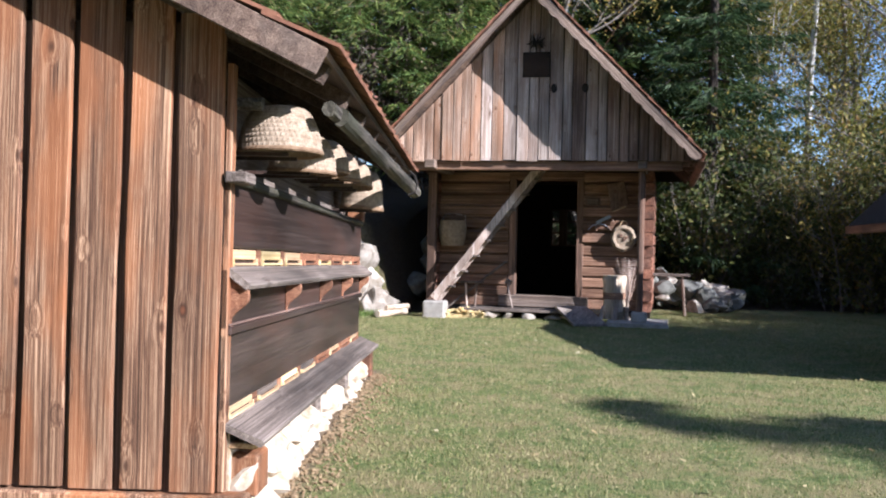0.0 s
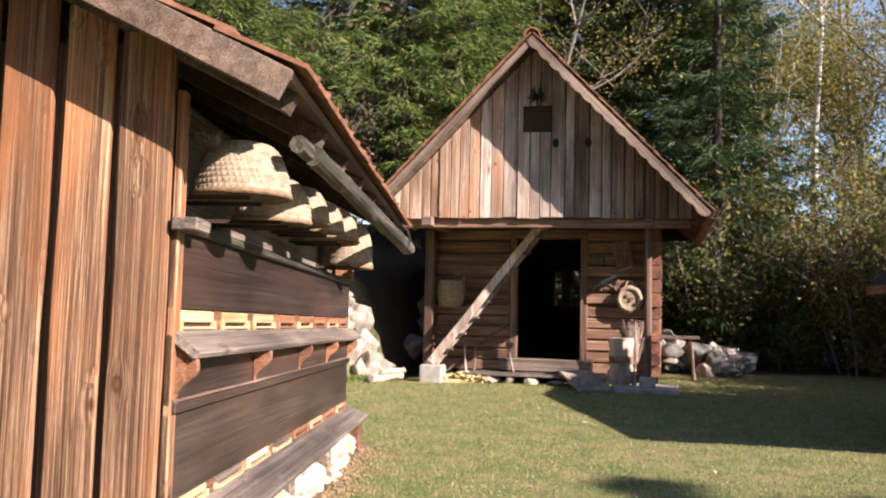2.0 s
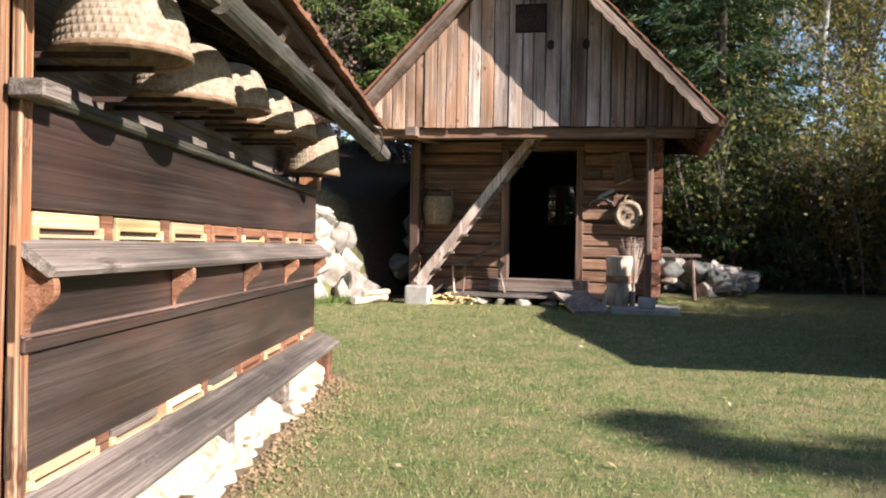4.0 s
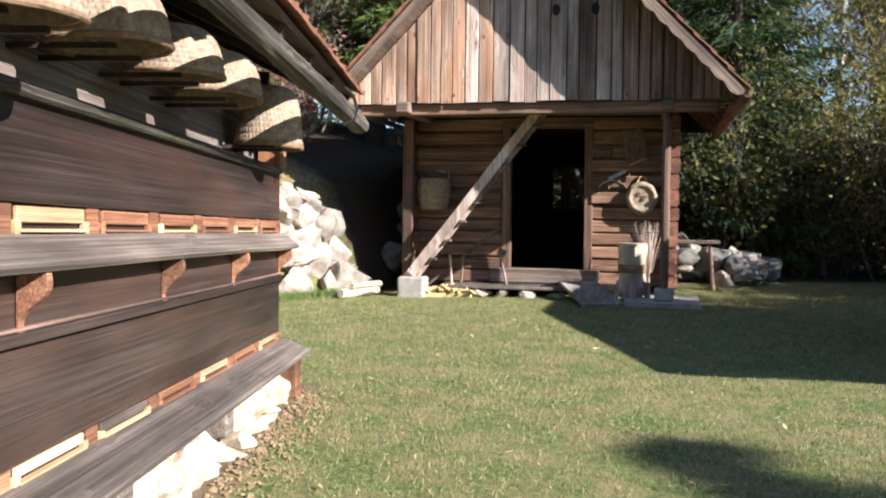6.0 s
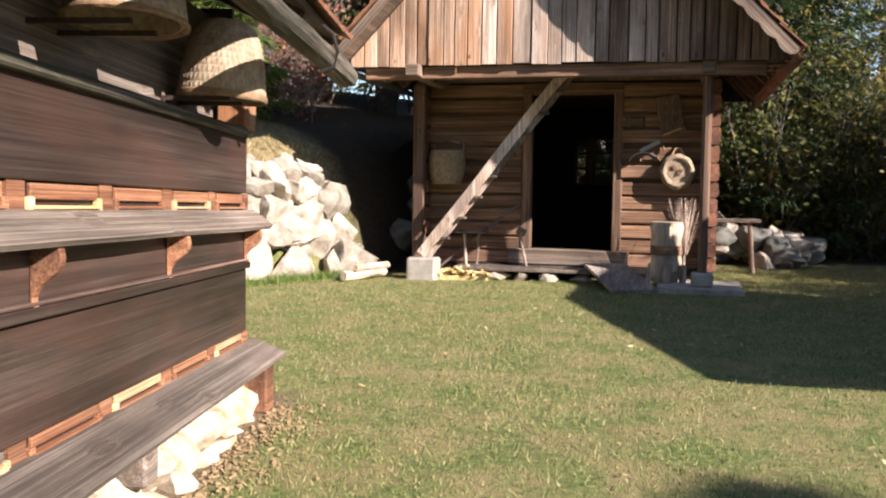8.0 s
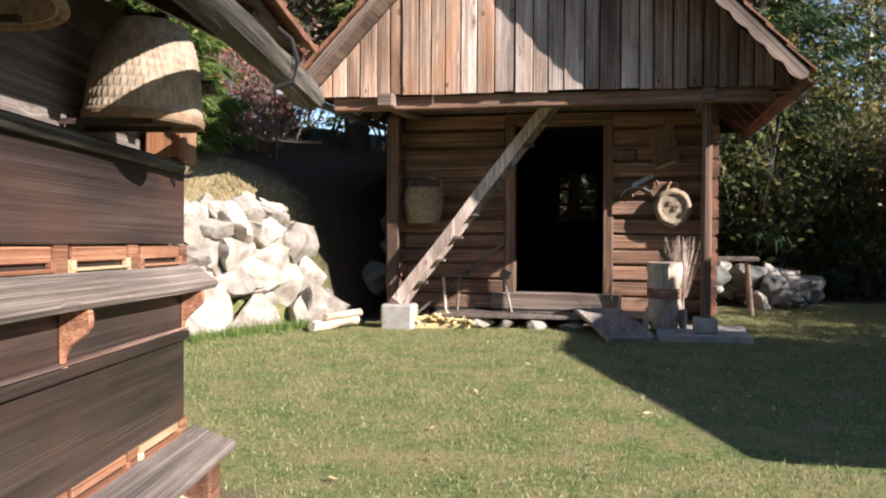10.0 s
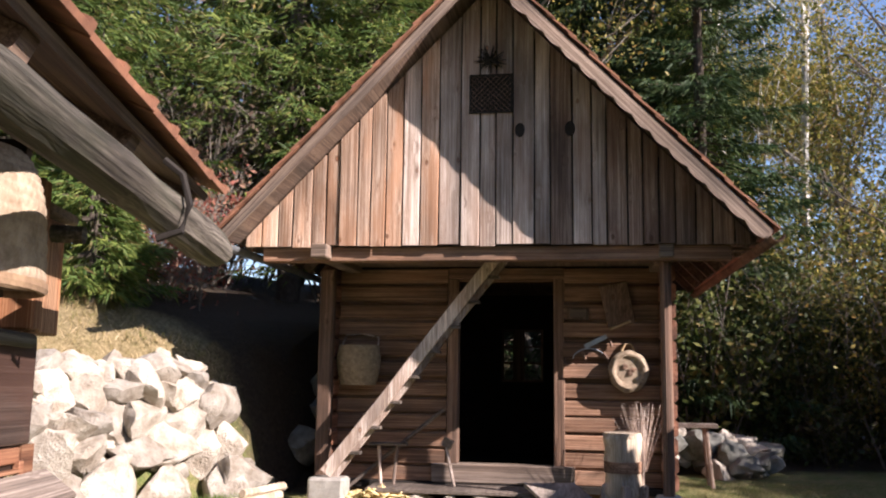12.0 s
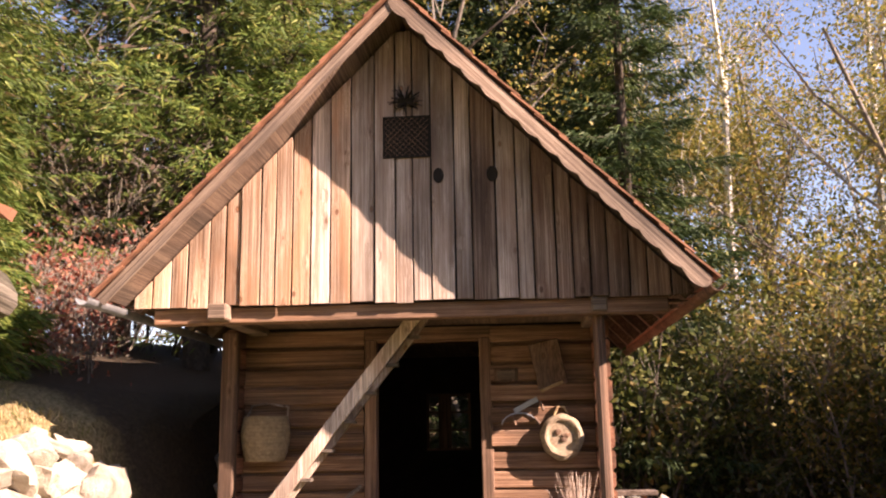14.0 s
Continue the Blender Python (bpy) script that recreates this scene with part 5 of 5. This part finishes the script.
def woods():
    big = spruce("spruce", 15.0, 3.1, 1.7, 1, 250)
    slim = spruce("spruce", 13.0, 2.3, 1.5, 2, 190)
    young = spruce("young_spruce", 3.6, 1.15, 0.45, 3, 170)
    dense = spruce("spruce", 14.0, 3.0, 0.8, 21, 330, NEEDLES_SHADED)
    g = "spruces round the clearing"
    for x, y, s, t in ((1.3, 22.6, 0.95, 70), (-0.9, 23.6, 1.0, 200)):
        plant("spruce_tree", dense, at_ground(x, y, s, t), "dense spruce close behind the shed, shade in its needle colour", "spruce tree", g)
    for x, y, s, t in ((-5.9, 20.6, 1.0, 20), (-8.3, 16.4, 0.8, 220), (-4.6, 20.9, 0.85, 100), (-9.2, 18.6, 1.05, 130), (-2.6, 24.5, 1.1, 250), (-12.5, 22.5, 1.15, 300), (-7.6, 26.0, 1.2, 75), (-11.0, 16.5, 0.9, 10), (-4.2, 23.4, 1.0, 160), (-10.5, 28.0, 1.3, 45)):
        plant("spruce_tree", big, at_ground(x, y, s, t), "tall spruce with drooping green branches", "spruce tree", g)
    for x, y, s, t in ((0.6, 24.2, 1.0, 40), (-0.9, 27.0, 1.15, 190), (2.0, 29.5, 1.1, 10), (-4.3, 28.0, 1.2, 90), (-14.0, 16.0, 1.1, 33)):
        plant("spruce_tree", slim, at_ground(x, y, s, t), "slim dark green spruce behind the shed", "spruce tree", g)
    for x, y, s, t in ((-6.35, 15.1, 0.72, 0), (-7.3, 16.6, 1.0, 55), (-8.9, 14.9, 1.2, 100), (-8.6, 17.4, 1.3, 210)):
        plant("spruce_tree", young, at_ground(x, y, s, t), "young bright green spruce on the grassy bank", "spruce tree", g)
    birch = broadleaf("birch", 13.0, 5, LEAF_GOLD, BIRCH_BARK, 11000, 0.058, 0.02, 1, 0.42, 0.3, 0.13)
    ash = broadleaf("ash", 11.5, 6, LEAF_GOLD, GREY_BARK, 10500, 0.060, 0.06, 1, 0.45, 0.25, 0.12)
    sparse = broadleaf("bare", 9.0, 7, LEAF_GOLD, GREY_BARK, 3400, 0.048, -0.35, 1, 0.4, 0.3, 0.09)
    g = "trees of the wood edge"
    for x, y, s, t in ((4.0, 26.2, 1.0, 0), (2.9, 28.6, 0.95, 80), (8.6, 29.5, 1.1, 200)):
        plant("birch_tree", birch, at_ground(x, y, s, t), "slender birch with pale bark and yellowing leaves", "birch tree", g)
    for x, y, s, t in ((5.6, 27.2, 1.05, 10), (7.3, 24.6, 1.0, 140), (9.9, 25.5, 1.1, 260), (6.5, 31.5, 1.2, 50), (11.5, 30.5, 1.2, 20), (3.4, 33.0, 1.2, 300), (14.0, 27.0, 1.2, 100), (0.5, 35.0, 1.2, 220)):
        plant("broadleaf_tree", ash, at_ground(x, y, s, t), "broadleaf tree with sparse yellow-green autumn leaves", "tree", g)
    for x, y, s, t in ((7.6, 21.5, 1.0, 0), (9.4, 20.0, 1.1, 40), (-3.4, 22.6, 0.9, 120), (-8.2, 21.6, 1.0, 200), (-1.6, 22.0, 0.85, 310)):
        plant("bare_tree", sparse, at_ground(x, y, s, t), "thin leaning half-bare tree with pale branches", "tree", g)
    shrub = broadleaf("shrub", 3.0, 8, LEAF_DARK, GREY_BARK, 5200, 0.065, 0.0, 6, 0.26, 0.15, 0.02)
    golden = broadleaf("shrub", 3.6, 9, LEAF_GOLD, GREY_BARK, 5600, 0.05, 0.0, 5, 0.28, 0.15, 0.022)
    red = broadleaf("shrub", 1.6, 10, LEAF_RED, GREY_BARK, 1300, 0.045, 0.0, 6, 0.2, 0.15, 0.012)
    dry = broadleaf("shrub", 3.2, 12, TWIG_BROWN, GREY_BARK, 2600, 0.05, 0.0, 7, 0.3, 0.15, 0.02)
    g = "shrubs along the wood edge"
    rng = random.Random(14)
    for i in range(26):
        x = 1.4 + (i % 13) * 0.85 + rng.uniform(-0.3, 0.3)
        y = (20.9 if i < 13 else 23.2) - 0.33 * max(0, x - 2.5) + rng.uniform(-0.5, 0.5)
        plant("shrub", shrub if rng.random() < 0.68 else golden, at_ground(x, y, rng.uniform(0.75, 1.15), rng.uniform(0, 360)), "dense green and yellow shrub at the wood edge", "shrub", g)
    for x, y, s, t in ((2.6, 24.0, 1.35, 0), (4.2, 24.6, 1.5, 70), (5.9, 25.0, 1.4, 140), (7.5, 26.2, 1.6, 280), (9.2, 24.4, 1.5, 30)):
        plant("shrub", golden, at_ground(x, y, s, t), "tall yellow-green bush rising behind the wood edge", "shrub", g)
    for x, y, s in ((-5.9, 16.7, 1.0), (-6.6, 17.6, 1.05), (-7.6, 18.9, 1.0)):
        plant("shrub", red, at_ground(x, y, s, x * 90), "small shrub with red autumn leaves", "shrub", g)
    for x, y, s in ((-5.2, 21.5, 1.2), (-3.6, 24.0, 1.4), (-7.3, 20.2, 1.2), (-9.8, 20.5, 1.3), (-6.0, 24.5, 1.6), (-1.2, 25.3, 1.5), (-9.0, 24.0, 1.8), (-11.5, 19.5, 1.5), (-4.6, 26.5, 2.2), (-7.8, 23.0, 2.0), (-2.4, 27.5, 2.2), (-13.0, 26.0, 2.4)):
        plant("shrub", dry, at_ground(x, y, s, x * 70), "bare brown thicket of twigs under the spruces", "shrub", g)
    # trees that shade the lawn from beyond its right side
    plant("spruce_tree", big, at_ground(14.45, 1.35, 0.58, 15) @ Matrix.Diagonal((1.9, 1.9, 1.0, 1)), "bushy dark green spruce beside the lawn", "spruce tree", "spruces round the clearing")
    # unseen woods added behind the path to hold back the sky light
    for x, y, sc, t in ((-12, -5, 1.1, 0), (-8, -9, 1.2, 60), (-3, -10, 1.15, 120), (2, -11, 1.2, 180), (7, -11, 1.1, 240), (12, -12, 1.2, 300), (-15, 1, 1.2, 30), (-14, 8, 1.1, 90), (-5.5, -13, 1.3, 200), (17, -13, 1.2, 20), (-10, 3, 1.0, 140)):
        plant("spruce_tree", big, at_ground(x, y, sc, t), "tall spruce with drooping green branches", "spruce tree", "spruces round the clearing")
    # unseen pair of trees added to shade the shrubs of the wood edge
    for x, y, sc, t in ((16.5, 21.5, 1.1, 300),):
        plant("spruce_tree", slim, at_ground(x - 1.2, y + 0.6, sc * 0.78, t), "slim dark green spruce added out of view for shade", "spruce tree", "spruces round the clearing")
        plant("broadleaf_tree", ash, at_ground(x, y, sc, t), "broadleaf tree with sparse yellow-green autumn leaves", "tree", "trees of the wood edge")
    # unseen shrubs added by the hut to throw shade over the right lawn
    for x, y, sc, t in ((5.6, 13.9, 0.85, 90), (6.3, 14.7, 0.95, 180), (7.0, 13.2, 1.2, 140), (6.9, 15.7, 0.9, 30), (7.3, 12.4, 1.25, 200), (7.6, 14.4, 1.2, 250), (7.9, 16.6, 1.25, 310), (6.2, 16.3, 0.8, 60), (8.6, 15.2, 1.3, 10), (7.2, 17.4, 1.0, 220), (9.3, 16.5, 1.4, 330)):
        plant("shrub", shrub, at_ground(x, y, sc, t), "dense green and yellow shrub added out of view for shade", "shrub", "shrubs along the wood edge")


woods()


def grass():
    rng = np.random.default_rng(4)
    n = 430000
    x = np.where(rng.random(n) < 0.08, rng.uniform(-8.8, -5.6, n), rng.uniform(-5.6, 4.6, n))
    y = 2.6 + 15.6 * rng.random(n) ** 1.35
    patchy = np.sin(x * 2.1 + 1.3 * np.sin(y * 1.7)) * np.sin(y * 1.9 + np.cos(x * 1.1))
    keep = rng.random(n) < 0.72 + 0.28 * patchy
    # nothing inside the bee house or the shed
    bx = (x + 1.633) * bn.x + (y - 3.745) * bn.y
    by = (x + 1.633) * bu.x + (y - 3.745) * bu.y
    keep &= ~((bx < 0.22 + 0.12 * rng.random(n)) & (by < LEN + 0.2) & (bx > -3))
    keep &= ~((x > -3.75) & (x < 0.1) & (y > 15.5))
    keep &= (y - 0.40 * x < 18.0) | (y + 0.5 * x < 14.2)
    keep &= ~((x < -3.8) & (y > 15.4 + 0.3 * patchy))
    x, y = x[keep], y[keep]
    z = np.array([height(a, b) for a, b in zip(x, y)])
    m = len(x)
    d = rng.normal(0, 0.55, (m, 3))
    d[:, 2] = 1.0
    d /= np.linalg.norm(d, axis=1, keepdims=True)
    on_bank = z > 0.5
    L = rng.uniform(0.014, 0.042, m) * np.where(on_bank, 3.4, 1.0)
    w = rng.uniform(0.003, 0.007, m) * np.where(on_bank, 1.8, 1.0)
    lawn, slope = ~on_bank, on_bank
    root = np.stack([x, y, z - 0.003], 1)
    v, f = slivers(rng, root[lawn], d[lawn], L[lawn], w[lawn])
    v2, f2 = slivers(rng, root[slope], d[slope], L[slope], w[slope])
    hay = leafy("dry bank grass", [(0.0, (0.11, 0.12, 0.03)), (0.4, (0.24, 0.19, 0.08)), (0.8, (0.40, 0.30, 0.16)), (1.0, (0.54, 0.43, 0.27))], 0.6, 0.3)
    ob = mesh_part("bank_grass", array_mesh("bank_grass", v2, f2, hay), None)
    tagged(ob, "dry yellow grass on top of the stone bank", "grass", kind="stuff")
    blades = leafy("grass blades", [(0.0, (0.055, 0.095, 0.020)), (0.40, (0.135, 0.175, 0.045)), (0.66, (0.27, 0.26, 0.10)), (1.0, (0.50, 0.42, 0.23))], 0.6, 0.3)
    ob = mesh_part("grass", array_mesh("grass", v, f, blades), None)
    tagged(ob, "short mown grass with dry straw blades", "grass", kind="stuff")
    # green tufts at the foot of the stone bank
    k = 5200
    dd = np.array([(WALL_B - WALL_A).normalized().x, (WALL_B - WALL_A).normalized().y])
    q = np.array([WALL_A.x, WALL_A.y]) + dd * rng.uniform(0.4, 4.5, k)[:, None] + np.array([dd[1], -dd[0]]) * (0.10 + np.abs(rng.normal(0, 0.14, k)))[:, None]
    root = np.stack([q[:, 0], q[:, 1], [height(a, b) - 0.004 for a, b in q]], 1)
    up = rng.normal(0, 0.4, (k, 3))
    up[:, 2] = 1.0
    up /= np.linalg.norm(up, axis=1, keepdims=True)
    v, f = slivers(rng, root, up, rng.uniform(0.04, 0.15, k), rng.uniform(0.006, 0.012, k))
    lush = leafy("lush grass", [(0.0, (0.06, 0.11, 0.02)), (0.6, (0.13, 0.20, 0.045)), (1.0, (0.26, 0.29, 0.09))], 0.6, 0.35)
    ob = mesh_part("grass_tufts", array_mesh("grass_tufts", v, f, lush), None)
    tagged(ob, "lush green grass tufts along the foot of the stone bank", "grass", kind="stuff")
    # fallen leaves
    k = 420
    c = np.stack([rng.uniform(-4.5, 4.2, k), rng.uniform(3.0, 15.0, k), np.zeros(k)], 1)
    c[:, 2] = [height(a, b) + 0.022 for a, b, _ in c]
    bx = (c[:, 0] + 1.633) * bn.x + (c[:, 1] - 3.745) * bn.y
    c = c[bx > 0.2]
    k = len(c)
    a = rng.normal(size=(k, 3)) * [1, 1, 0.25]
    a /= np.linalg.norm(a, axis=1, keepdims=True)
    b = np.cross(a, [0, 0, 1.0]) + rng.normal(0, 0.2, (k, 3))
    s = rng.uniform(0.012, 0.032, k)[:, None]
    v = np.stack([c - a * s, c + b * s * 0.5, c + a * s, c - b * s * 0.5], 1).reshape(-1, 3)
    dry = leafy("fallen leaves", [(0.0, (0.30, 0.20, 0.08)), (0.5, (0.48, 0.38, 0.20)), (1.0, (0.60, 0.52, 0.34))], 0.7, 0.2)
    ob = mesh_part("fallen_leaves", array_mesh("fallen_leaves", v, np.arange(4 * k).reshape(-1, 4), dry), None)
    tagged(ob, "scattered pale fallen leaves on the lawn", "fallen leaves", kind="stuff")
    # litter of soil and chips along the plinth
    lit = bmesh.new()
    r2 = random.Random(44)
    for i in range(1100):
        yy = r2.uniform(0.0, LEN + 0.1)
        xx = 0.15 + abs(r2.gauss(0, 0.15))
        p = BH @ Vector((xx, yy, 0))
        s = r2.uniform(0.003, 0.011) if i % 12 else r2.uniform(0.011, 0.02)
        add_box(lit, -s, s, -s * 0.6, s * 0.6, -0.004, 0.004, Matrix.Translation((p.x, p.y, height(p.x, p.y) + 0.008)) @ pose(0, 0, 0, r2.uniform(-30, 30), r2.uniform(-30, 30), r2.uniform(0, 180)))
    soil = plain("dry litter", (0.16, 0.10, 0.05), (0.42, 0.31, 0.18), 25.0, 0.9)
    ob = part("ground_litter", lit, soil, None)
    tagged(ob, "dry leaf litter and chips along the plinth", "leaf litter", kind="stuff")


grass()


# ---- roof tiles ----
def tiles():
    bm = bmesh.new()
    w, l, t = 0.235, 0.36, 0.016
    vs = add_box(bm, 0, l, -w / 2 + 0.003, w / 2 - 0.003, 0, t)
    add_box(bm, 0, l, w / 2 - 0.035, w / 2 - 0.003, t, t + 0.012)
    tile = bpy.data.meshes.new("tile")
    bm.to_mesh(tile)
    bm.free()
    tile.materials.append(TILE)
    rng = random.Random(17)
    for roof, base, L, y0, y1 in ROOFS:
        rows = int((L - 0.04) / 0.30)
        cols = int(round((y1 - y0) / w))
        for r in range(rows + 1):
            for c in range(cols):
                m = base @ Matrix.Translation((-0.04 + r * (L - 0.30) / rows, y0 + (c + 0.5) * (y1 - y0) / cols, 0.052 + rng.uniform(0, 0.006))) @ pose(0, 0, 0, rng.uniform(-1, 1), 3.6, rng.uniform(-1, 1))
                mesh_part("tile", tile, None, roof, m=m)


tiles()
